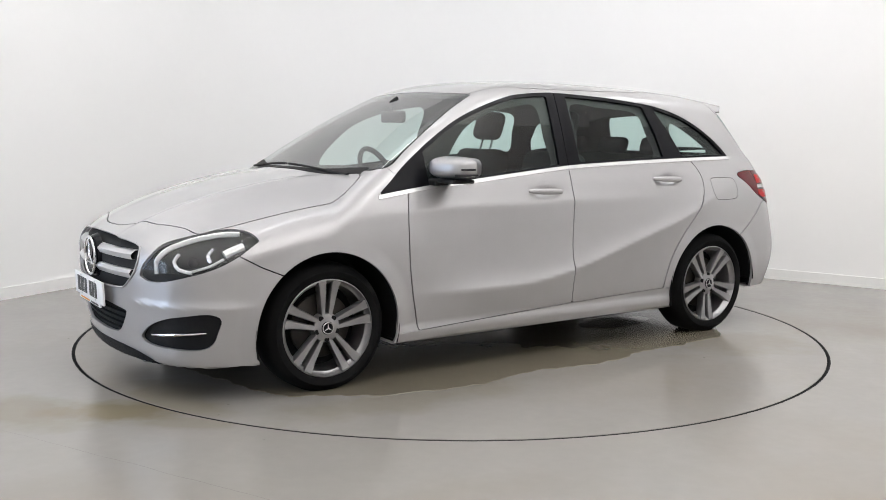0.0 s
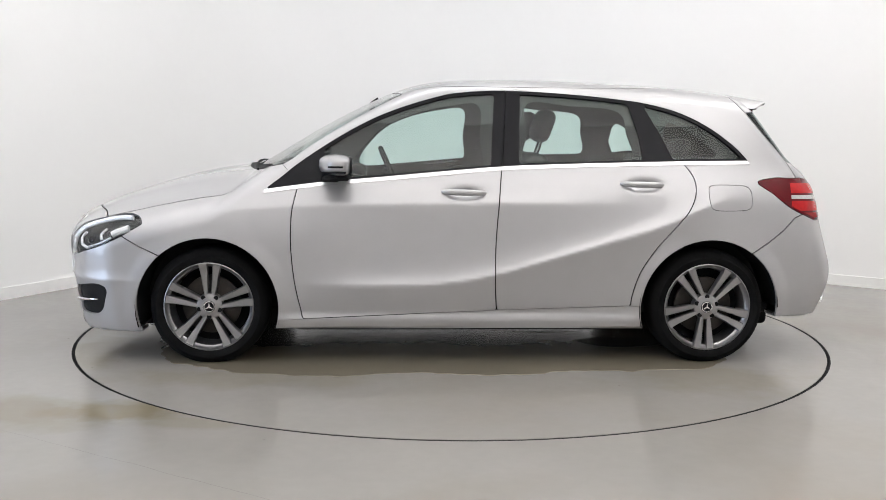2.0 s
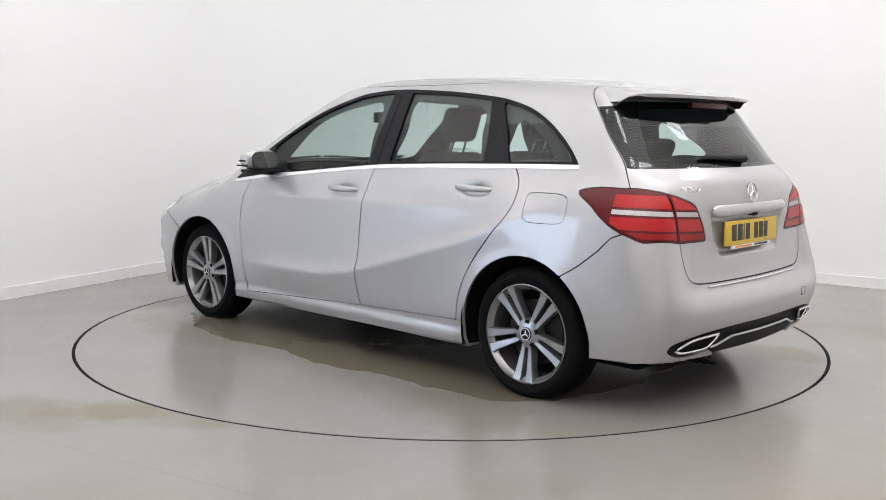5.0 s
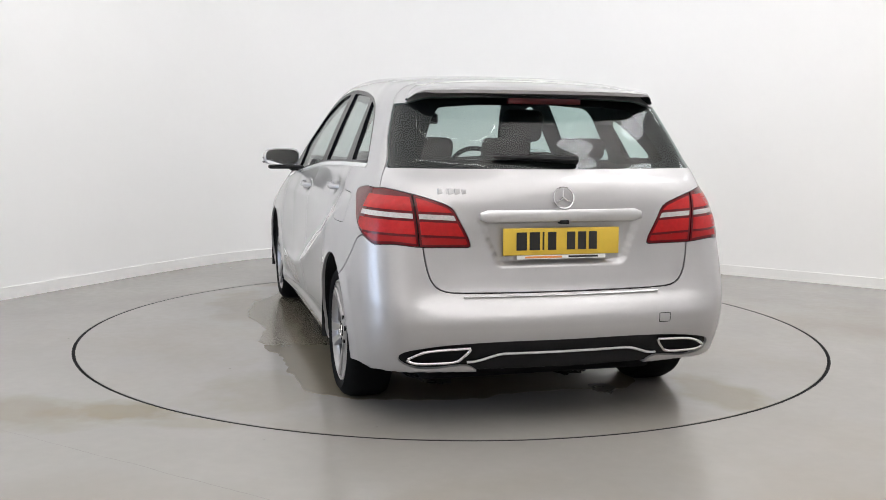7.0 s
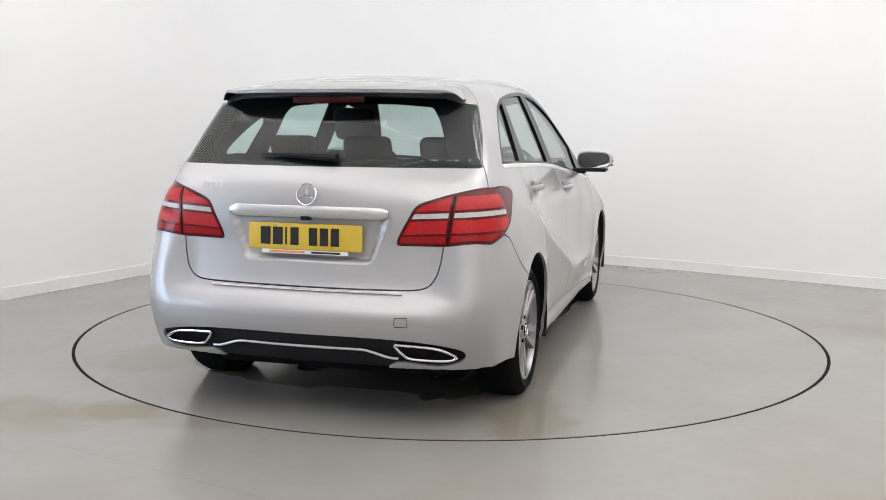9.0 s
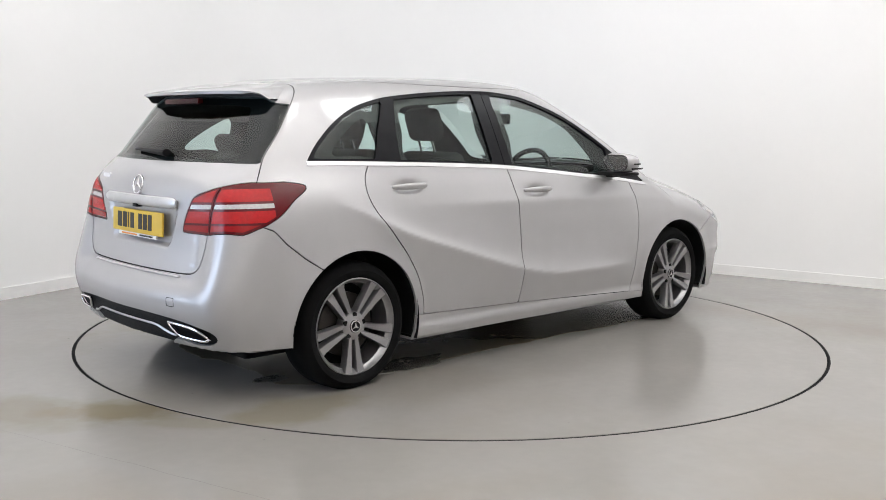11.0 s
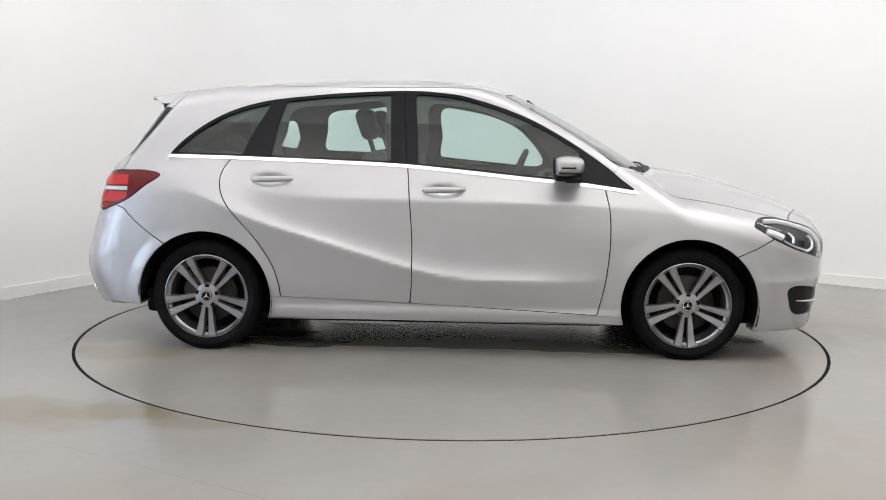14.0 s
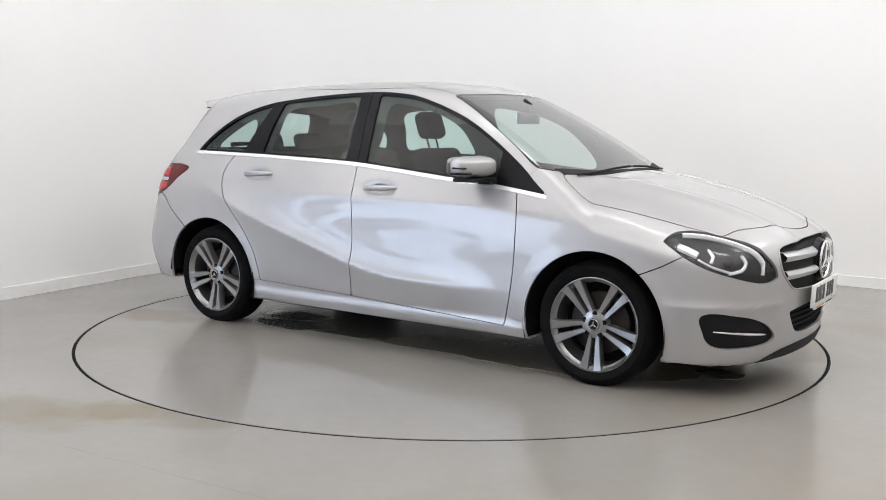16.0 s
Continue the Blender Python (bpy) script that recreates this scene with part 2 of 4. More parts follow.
def top_z(x, y):
    a = np.abs(y)
    hood = hood_line(x) - .085 * (a / .72) ** 2 - .045 * (a / .72) ** 4 + .012 * np.exp(-((a - (.30 + .16 * (2.1 - x))) / .05) ** 2) * ramp(x, 1.1, 1.3)
    screen = screen_line(x) - .075 * a ** 2 / .5
    roof = roof_line(x) - .075 * a ** 2 - .10 * a ** 4
    cabin = smin(screen, roof, .05)
    return -smin(-hood, -cabin, .015)


def front_x(y, z):
    a = np.abs(y)
    return nose_line(z) - .245 * a ** 2 - .125 * a ** 4 + .011 * ramp(a, .40, .56) * bumper_ridge(z)


def rear_x(y, z):
    a = np.abs(y)
    w = ramp(a, .52, .76)
    # shallow recess that holds the plate
    dish = ramp(.375 - .40 * (.885 - z) - a, 0, .035) * ramp(z, .685, .715) * ramp(-z, -.890, -.872)
    return tail_line(z) * (1 - w) + tail_corner(z) * w + tail_bow(z) * a ** 2 + .020 * dish


def skin(x, y, z):
    """Positive inside the body."""
    s = side_y(x, z) - np.abs(y)
    f = smin(s, front_x(y, z) - x, .16)
    f = smin(f, x - rear_x(y, z), .17 - .10 * ramp(z, .98, 1.10))
    f = smin(f, top_z(x, y) - z, .07)
    low = .19 - .02 * ramp(x, 1.4, 1.8) + .065 * ramp(-x, 1.3, 1.7)
    return np.minimum(f, z - low)


def slope(p):
    """Unit normals out of the body at points p."""
    e = .002
    n = np.stack([skin(p[:, 0] - e, p[:, 1], p[:, 2]) - skin(p[:, 0] + e, p[:, 1], p[:, 2]),
                  skin(p[:, 0], p[:, 1] - e, p[:, 2]) - skin(p[:, 0], p[:, 1] + e, p[:, 2]),
                  skin(p[:, 0], p[:, 1], p[:, 2] - e) - skin(p[:, 0], p[:, 1], p[:, 2] + e)], 1)
    return n / np.maximum(np.linalg.norm(n, axis=1, keepdims=True), 1e-9)


def shoot(o, d, reach=1.7):
    """Where rays from inside leave the body."""
    lo, hi = np.zeros(len(o)), np.full(len(o), reach)
    for _ in range(24):
        mid = (lo + hi) / 2
        p = o + d * mid[:, None]
        inside = skin(p[:, 0], p[:, 1], p[:, 2]) > 0
        lo, hi = np.where(inside, mid, lo), np.where(inside, hi, mid)
    return o + d * ((lo + hi) / 2)[:, None]


def skin_y(x, z):
    """The left flank's y over (x, z)."""
    lo, hi = np.full(np.shape(x), .2), np.full(np.shape(x), 1.1)
    for _ in range(17):
        mid = (lo + hi) / 2
        ok = skin(x, mid, z) > 0
        lo, hi = np.where(ok, mid, lo), np.where(ok, hi, mid)
    return lo


def skin_x(y, z, end=1):
    """The nose's (end 1) or tail's (end -1) x over (y, z)."""
    lo, hi = np.full(np.shape(y), 1.2), np.full(np.shape(y), 2.5)
    for _ in range(17):
        mid = (lo + hi) / 2
        ok = skin(end * mid, y, z) > 0
        lo, hi = np.where(ok, mid, lo), np.where(ok, hi, mid)
    return end * lo



# ---------- cutting panels out of the skin ----------
def inside(poly, q):
    """Signed distance of points q to a closed outline, positive inside (rough far outside)."""
    poly = np.asarray(poly, float)
    over = np.maximum(poly.min(0) - q, q - poly.max(0)).max(1)
    out = -over
    near = over < .08
    q = q[near]
    best = np.full(len(q), 1e9)
    odd = np.zeros(len(q), bool)
    for a, b in zip(poly, np.roll(poly, -1, 0)):
        e, w = b - a, q - a
        s = np.clip((w @ e) / max(e @ e, 1e-12), 0, 1)
        d = w - s[:, None] * e
        best = np.minimum(best, d[:, 0] ** 2 + d[:, 1] ** 2)
        if a[1] != b[1]:
            cross = (a[1] > q[:, 1]) != (b[1] > q[:, 1])
            odd ^= cross & (q[:, 0] < (b[0] - a[0]) * (q[:, 1] - a[1]) / (b[1] - a[1]) + a[0])
    out[near] = np.where(odd, 1, -1) * np.sqrt(best)
    return out


def clip(V, N, T, g):
    """Keep the part of a triangle mesh where g (one value a vertex) is positive."""
    keep = g > 0
    count = keep[T].sum(1)
    done = [T[count == 3]]
    V, N = list(V), list(N)
    made = {}

    def cut(i, j):
        key = (min(i, j), max(i, j))
        if key not in made:
            s = g[i] / (g[i] - g[j])
            made[key] = len(V)
            V.append(V[i] + s * (V[j] - V[i]))
            n = N[i] + s * (N[j] - N[i])
            N.append(n / np.linalg.norm(n))
        return made[key]
    extra = []
    for a, b, c in T[(count == 1) | (count == 2)]:
        for _ in range(3):
            if keep[a] and not keep[b] and not keep[c]:
                extra.append((a, cut(a, b), cut(a, c)))
                break
            if keep[a] and keep[b] and not keep[c]:
                p, q = cut(b, c), cut(a, c)
                extra += [(a, b, p), (a, p, q)]
                break
            a, b, c = b, c, a
    if extra:
        done.append(np.array(extra))
    T = np.concatenate(done) if done else T[:0]
    used, back = np.unique(T, return_inverse=True)
    return np.array(V)[used], np.array(N)[used], back.reshape(-1, 3)


def skin_grid():
    """The left half of the skin as a fine triangle mesh, shot outwards from a spine."""
    cols = []
    for a in np.linspace(90, 0, 70)[:-1]:
        cols.append((-1.70, -math.sin(radians(a)), math.cos(radians(a))))
    for x in np.linspace(-1.70, 1.70, 235):
        cols.append((x, 0, 1))
    for a in np.linspace(0, 90, 80)[1:]:
        cols.append((1.70, math.sin(radians(a)), math.cos(radians(a))))
    vs = np.radians(np.concatenate([np.linspace(-50, 30, 82), np.linspace(30, 90, 56)[1:]]))
    o, d = [], []
    for cx, ax, ay in cols:
        for v in vs:
            h = .60 + (.10 if abs(cx) < 1.7 else .10)
            o.append((cx, 0, h))
            d.append((ax * math.cos(v), ay * math.cos(v), math.sin(v)))
    o, d = np.array(o), np.array(d)
    p = shoot(o, d)
    n = slope(p)
    p[:, 1] = np.maximum(p[:, 1], 0)
    C, R = len(cols), len(vs)
    idx = np.arange(C * R).reshape(C, R)
    a, b, c, e = idx[:-1, :-1].ravel(), idx[1:, :-1].ravel(), idx[1:, 1:].ravel(), idx[:-1, 1:].ravel()
    T = np.concatenate([np.stack([a, c, b], 1), np.stack([a, e, c], 1)])
    area2 = np.linalg.norm(np.cross(p[T[:, 1]] - p[T[:, 0]], p[T[:, 2]] - p[T[:, 0]]), axis=1)
    T = T[area2 > 1e-10]
    facing = np.einsum("ij,ij->i", np.cross(p[T[:, 1]] - p[T[:, 0]], p[T[:, 2]] - p[T[:, 0]]), n[T].sum(1))
    T[facing < 0] = T[facing < 0][:, ::-1]
    return p, n, T


SKIN = skin_grid()


def cutout(fields):
    V, N, T = SKIN
    for f in fields:
        if len(T):
            V, N, T = clip(V, N, T, f(V))
    return V, N, T


def panel(name, fields, mat, parent, label="", sides="LR", depth=.014, lift=0.0, rim=True):
    """A piece of the skin where all fields are positive. sides: L, R, LR (one mesh over both halves)."""
    V, N, T = cutout(fields)
    V = V + N * lift
    if rim and len(T):
        edges = {}
        for t in T:
            for i in range(3):
                a, b = int(t[i]), int(t[(i + 1) % 3])
                key = (min(a, b), max(a, b))
                edges[key] = None if key in edges else (a, b)
        rimv, rimn, rimt, base = [], [], [], len(V)
        for e in edges.values():
            if e is None or (abs(V[e[0]][1]) < 1e-5 and abs(V[e[1]][1]) < 1e-5):
                continue
            a, b = e
            k = base + len(rimv)
            out = np.cross(V[b] - V[a], (N[a] + N[b]) / 2)
            out = out / max(np.linalg.norm(out), 1e-9)
            for q in (a, b):
                rimv += [V[q], V[q] - N[q] * depth]
                rimn += [out, out]
            rimt += [(k, k + 1, k + 3), (k, k + 3, k + 2)]
        if rimv:
            V, N, T = np.concatenate([V, rimv]), np.concatenate([N, rimn]), np.concatenate([T, rimt])
    made = []
    for s in (["L", "R"] if sides == "BOTH" else [sides]):
        if s == "L":
            v, n, t = V, N, T
        elif s == "R":
            v, n, t = V * (1, -1, 1), N * (1, -1, 1), T[:, ::-1]
        else:
            v = np.concatenate([V, V * (1, -1, 1)])
            n = np.concatenate([N, N * (1, -1, 1)])
            t = np.concatenate([T, T[:, ::-1] + len(V)])
        me = bpy.data.meshes.new(name)
        me.from_pydata(v.tolist(), [], t.tolist())
        for p in me.polygons:
            p.use_smooth = True
        me.normals_split_custom_set_from_vertices(n.tolist())
        me.materials.append(mat)
        ob = new(name, me)
        ob.parent = parent
        if label:
            tagged(ob, label)
        made.append(ob)
    return made[0] if len(made) == 1 else made


def xz(poly, gap=0.0):
    return lambda p: inside(poly, p[:, [0, 2]]) - gap


def yz(poly, gap=0.0):
    return lambda p: inside(poly, p[:, [1, 2]]) - gap


def xy(poly, gap=0.0):
    return lambda p: inside(poly, p[:, [0, 1]]) - gap


def away(field, gap=0.0):
    """Outside of a field; gap widens the cut."""
    return lambda p: -field(p) - gap


def both(*fields):
    return lambda p: np.min([f(p) for f in fields], axis=0)


def either(*fields):
    return lambda p: np.max([f(p) for f in fields], axis=0)


GAP = .0030
WHEELS = ((1.3495, .305), (-1.3495, .305))
FRONT_ARCH = lambda p: .374 - np.hypot(p[:, 0] - 1.352, p[:, 2] - .305) + 10 * np.minimum(0, p[:, 1] - .45)
REAR_ARCH = lambda p: .376 - np.hypot(p[:, 0] + 1.352, p[:, 2] - .305) + 10 * np.minimum(0, p[:, 1] - .45)
ARCHES = either(FRONT_ARCH, REAR_ARCH)

belt = [(1.062, .925), (.76, .965), (.46, .992), (.01, 1.035), (-.21, 1.054), (-.6, 1.072), (-.9, 1.082), (-1.26, 1.092), (-1.575, 1.098)]
arch_top = [(-1.575, 1.102), (-1.50, 1.185), (-1.37, 1.285), (-1.22, 1.362), (-1.06, 1.408), (-.91, 1.432), (-.6, 1.462), (-.23, 1.478), (.01, 1.463), (.13, 1.44), (.32, 1.382), (.50, 1.308), (.70, 1.195), (.88, 1.073), (.97, 1.00), (1.064, .930)]
DLO = np.concatenate([spline(belt), spline(arch_top)])
belt_z = curve(sorted(belt))
on_side = lambda p: np.minimum(p[:, 1] - .45, 1)
WINDOWS = both(xz(DLO), on_side)

front_edge = [(.84, 1.10), (.865, 1.00), (.89, .90), (.908, .80), (.91, .62), (.89, .43), (.85, .245)]
mid_edge = [(-.22, 1.10), (-.20, .90), (-.182, .66), (-.18, .44), (-.19, .29)]
rear_edge = [(-1.15, 1.15), (-1.205, 1.09), (-1.255, 1.02), (-1.265, .94), (-1.23, .85), (-1.14, .74), (-1.05, .635), (-.97, .51), (-.93, .39), (-.92, .315)]
FRONT_DOOR = np.concatenate([spline(front_edge), spline(mid_edge)[::-1]])
REAR_DOOR = np.concatenate([spline(mid_edge), spline(rear_edge)[::-1]])
SILL = [(1.0, .2385), (.85, .245), (-.19, .29), (-.92, .315), (-1.02, .318), (-1.02, .1), (1.0, .1)]

bonnet_edge = [(2.125, 0), (2.118, .10), (2.085, .22), (2.03, .37), (1.975, .50), (1.945, .57), (1.915, .655), (1.84, .678), (1.72, .704), (1.50, .728), (1.32, .736), (1.235, .728), (1.165, .712), (1.10, .685), (1.072, .655)]
BONNET = np.concatenate([spline(bonnet_edge), spline([(1.072, .655), (1.12, .48), (1.18, .28), (1.215, 0)]), [(1.215, -.4), (2.125, -.4)]])
SCREEN = np.concatenate([spline([(1.215, 0), (1.18, .28), (1.115, .48), (1.04, .662)]), spline([(1.03, .690), (.955, .726), (.829, .690), (.658, .638), (.477, .582), (.330, .545)]), spline([(.330, .545), (.37, .35), (.385, .2), (.39, 0)]), [(.39, -.4), (1.215, -.4)]])
above = lambda p: p[:, 2] - .70
HEADLAMP = np.concatenate([spline([(2.150, .585), (2.135, .648), (2.071, .719), (1.968, .757), (1.804, .791), (1.73, .786)]), spline([(1.71, .776), (1.693, .750)]), spline([(1.70, .744), (1.749, .715), (1.806, .681), (1.906, .635), (2.015, .598), (2.106, .567), (2.135, .568)])])
headlamp_field = both(xz(HEADLAMP), lambda p: p[:, 1] - .45)
GRILLE = spline([(0, .745), (.20, .742), (.40, .727), (.47, .716), (.50, .700), (.522, .650), (.497, .595), (.43, .535), (.37, .512), (.2, .502), (0, .495), (-.2, .50), (-.3, .6), (-.2, .742)], closed=True)
front_half = lambda p: p[:, 0] - 1.7
rear_half = lambda p: -1.55 - p[:, 0]
grille_field = both(yz(GRILLE), front_half)
FOG = spline([(.49, .290), (.56, .350), (.66, .393), (.75, .415), (.838, .424), (.83, .34), (.792, .264), (.68, .256), (.54, .262)], closed=True)
fog_field = both(yz(FOG), lambda p: p[:, 0] - 1.72)
LOWER_GRILLE = spline([(0, .42), (.2, .42), (.375, .405), (.39, .39), (.33, .32), (.27, .285), (.15, .275), (0, .275), (-.2, .275), (-.3, .35), (-.2, .42)], closed=True)
lower_field = both(yz(LOWER_GRILLE), front_half)
LIP = spline([(0, .226), (.25, .226), (.40, .217), (.50, .198), (.56, .172), (.57, .12), (.4, .08), (0, .08), (-.3, .08), (-.3, .226)], closed=True)
lip_field = both(yz(LIP), front_half)
FRONT_BUMPER = [(2.6, 1.2), (2.6, 0), (1.3, 0), (1.3, .50), (1.59, .582), (1.70, .63), (1.79, .681), (1.86, .73), (1.90, .80), (1.90, 1.2)]
bumper_field = both(xz(FRONT_BUMPER), away(xy(BONNET)))

GATE_SIDE = spline([(-1.46, 1.56), (-1.50, 1.47), (-1.585, 1.362), (-1.68, 1.24), (-1.795, 1.10), (-1.845, 1.01)])
gate_low = spline([(.665, .99), (.63, .90), (.605, .80), (.594, .72), (.580, .66), (.560, .622), (.53, .600), (.47, .590), (.3, .587), (0, .586)])
GATE_BACK = np.concatenate([gate_low, [(-.4, .586), (-.4, 1.7), (.9, 1.7), (.9, .99)]])
gate_front = curve(sorted((z, x) for x, z in [(-1.44, 1.60), (-1.50, 1.47), (-1.585, 1.362), (-1.68, 1.24), (-1.795, 1.10), (-1.845, 1.01), (-1.90, .90)]))
gate_field = both(yz(GATE_BACK), lambda p: gate_front(np.maximum(p[:, 2], .93)) - p[:, 0])
REAR_WINDOW = np.concatenate([[(.9, 1.096), (.9, 1.35), (.60, 1.372)], [(.5, 1.40), (0, 1.41), (-.4, 1.41), (-.4, 1.094), (0, 1.094), (.4, 1.095)]])
rear_window_field = both(yz(REAR_WINDOW), lambda p: gate_front(p[:, 2]) - .004 - p[:, 0])
TAIL_SIDE = spline([(-1.61, .99), (-1.70, 1.012), (-1.80, 1.012), (-2.3, 1.0), (-2.3, .77), (-2.0, .776), (-1.88, .812), (-1.78, .86), (-1.69, .932)], closed=True)
TAIL_BACK = spline([(.95, 1.03), (.76, 1.016), (.64, .992), (.55, .965), (.485, .938), (.455, .89), (.405, .79), (.43, .772), (.60, .776), (.72, .79), (.95, .80)], closed=True)
tail_field = both(xz(TAIL_SIDE), yz(TAIL_BACK), rear_half)
REAR_BUMPER_SIDE = [(-1.3, .50), (-1.577, .612), (-1.66, .665), (-1.75, .735), (-1.81, .80), (-1.86, .82), (-2.6, .82), (-2.6, 0), (-1.3, 0)]
rear_bumper_field = xz(REAR_BUMPER_SIDE)
DIFFUSER = spline([(0, .392), (.25, .392), (.45, .385), (.60, .37), (.70, .345), (.70, .30), (.60, .272), (.45, .285), (.40, .27), (.3, .2), (0, .2), (-.3, .2), (-.3, .392)], closed=True)
diffuser_field = both(yz(DIFFUSER), rear_half)
FUEL = spline([(-1.335, .955), (-1.36, .973), (-1.45, .975), (-1.535, .97), (-1.565, .945), (-1.568, .875), (-1.545, .845), (-1.45, .838), (-1.365, .842), (-1.338, .865)], closed=True)
fuel_field = both(xz(FUEL), on_side)
ROOF_EDGE = spline([(.36, .52), (.2, .535), (-.3, .552), (-.9, .545), (-1.46, .50)])
ROOF = np.concatenate([spline([(.384, 0), (.379, .2), (.364, .35), (.324, .54)]), ROOF_EDGE[6:], [(-1.9, .45), (-1.9, -.4), (.384, -.4)]])
roof_field = both(xy(ROOF), lambda p: p[:, 2] - 1.3, away(gate_field))
door_field = both(either(xz(FRONT_DOOR), xz(REAR_DOOR)), on_side)
sill_field = both(xz(SILL), on_side)


def build_shell(car):
    cuts = [away(ARCHES), away(WINDOWS, -.002)]
    for sd, word in (("L", "near"), ("R", "off")):
        for nm, poly in (("front_door", FRONT_DOOR), ("rear_door", REAR_DOOR)):
            panel(nm, [on_side, xz(poly, GAP)] + cuts, PAINT, car, sides=sd)
        panel("sill", [xz(SILL, .001), on_side] + cuts, PAINT, car, sides=sd)
        seam = lambda p: 1.056 + 1.03 * (p[:, 0] - .955) - p[:, 2]
        panel("front_wing", [on_side, lambda p: p[:, 0] - .80, away(xz(FRONT_DOOR), GAP), away(sill_field, .001), away(xy(BONNET), GAP), away(bumper_field, GAP), away(headlamp_field, GAP),
                             lambda p: seam(p) - .0015, away(xy(SCREEN), .004)] + cuts, PAINT, car, sides=sd)
        panel("rear_quarter", [lambda p: p[:, 1] - .28, lambda p: np.where(p[:, 0] > .4, -seam(p) - .0015, np.maximum(p[:, 2] - 1.3, -.4 - p[:, 0])), away(door_field, GAP), away(sill_field, .001), away(gate_field, GAP),
                               away(rear_bumper_field, GAP), away(tail_field, GAP), away(roof_field, .0015), away(xy(SCREEN), .004)] + ([away(fuel_field, .0015)] if sd == "L" else []) + cuts, PAINT, car, sides=sd)
        if sd == "L":
            panel("fuel_flap", [lambda p: fuel_field(p) - .0015], PAINT, car, sides=sd)
    panel("bonnet", [xy(BONNET, GAP), above, away(headlamp_field, GAP)], PAINT, car)
    panel("roof_panel", [roof_field, lambda p: roof_field(p) - .0015], PAINT, car)
    panel("front_bumper", [bumper_field, lambda p: bumper_field(p) - GAP, away(headlamp_field, GAP), away(grille_field), away(fog_field), away(lower_field), away(lip_field), away(FRONT_ARCH)], PAINT, car)
    panel("tailgate", [gate_field, lambda p: gate_field(p) - .0015, away(rear_window_field, .001), away(tail_field, GAP), away(roof_field)], PAINT, car)
    panel("rear_bumper", [rear_bumper_field, lambda p: rear_bumper_field(p) - GAP, away(gate_field, .0045), away(tail_field, GAP), away(diffuser_field), away(REAR_ARCH), lambda p: -1.2 - p[:, 0]], PAINT, car)
    panel("windscreen", [xy(SCREEN, .002), above], SCREEN_GLASS, car, "clear windscreen with a faint green tint", depth=.006)
    panel("rear_window", [rear_window_field], REAR_GLASS, car, "dark tinted rear window", depth=.006)
    # dark glass borders
    rim_in = both(yz(np.concatenate([spline([(.575, 1.135), (.50, 1.30), (.455, 1.36)]), [(.3, 1.372), (0, 1.376), (-.4, 1.376), (-.4, 1.118), (0, 1.118), (.5, 1.12)]])), rear_half)
    panel("window_border", [rear_window_field, away(rim_in)], FRIT, car, "black frit border of the rear window", lift=-.008, rim=False)


def build_side_glass(car):
    pillars = [[(-.145, .9), (-.30, .9), (-.335, 1.6), (-.195, 1.6)], [(-1.02, .9), (-1.25, .9), (-1.09, 1.25), (-.955, 1.5), (-.90, 1.5), (-.97, 1.25)], [(.74, .9), (.74, 1.6), (1.2, 1.6), (1.2, .9)]]
    pil = either(*[xz(p) for p in pillars])
    for sd in "LR":
        l1 = lambda p: p[:, 0] - (-.22 - .07 * (p[:, 2] - 1.06))
        l2 = lambda p: p[:, 0] - (-1.19 + .55 * (p[:, 2] - 1.10))
        for cond in ([lambda p: l1(p) - .002], [lambda p: -l1(p) - .002, lambda p: l2(p) - .002], [lambda p: -l2(p) - .002]):
            panel("window_surround", [on_side, xz(DLO), lambda p: np.maximum(.020 - xz(DLO)(p), pil(p))] + cond, BLACK_TRIM, car, "gloss black window frame and pillar", sides=sd, lift=-.002)
        for nm, rng in (("front_side_window", (-.20, .76)), ("rear_side_window", (-1.1, -.28)), ("quarter_window", (-1.6, -.99))):
            panel(nm, [on_side, lambda p: xz(DLO)(p) - .012, lambda p: p[:, 0] - rng[0], lambda p: rng[1] - p[:, 0]] + ([lambda p: -1.0 - .38 * (p[:, 2] - 1.4) * -1 - p[:, 0]] if "quarter" in nm else []),
                  SIDE_GLASS, car, sides=sd, lift=-.012, rim=False)



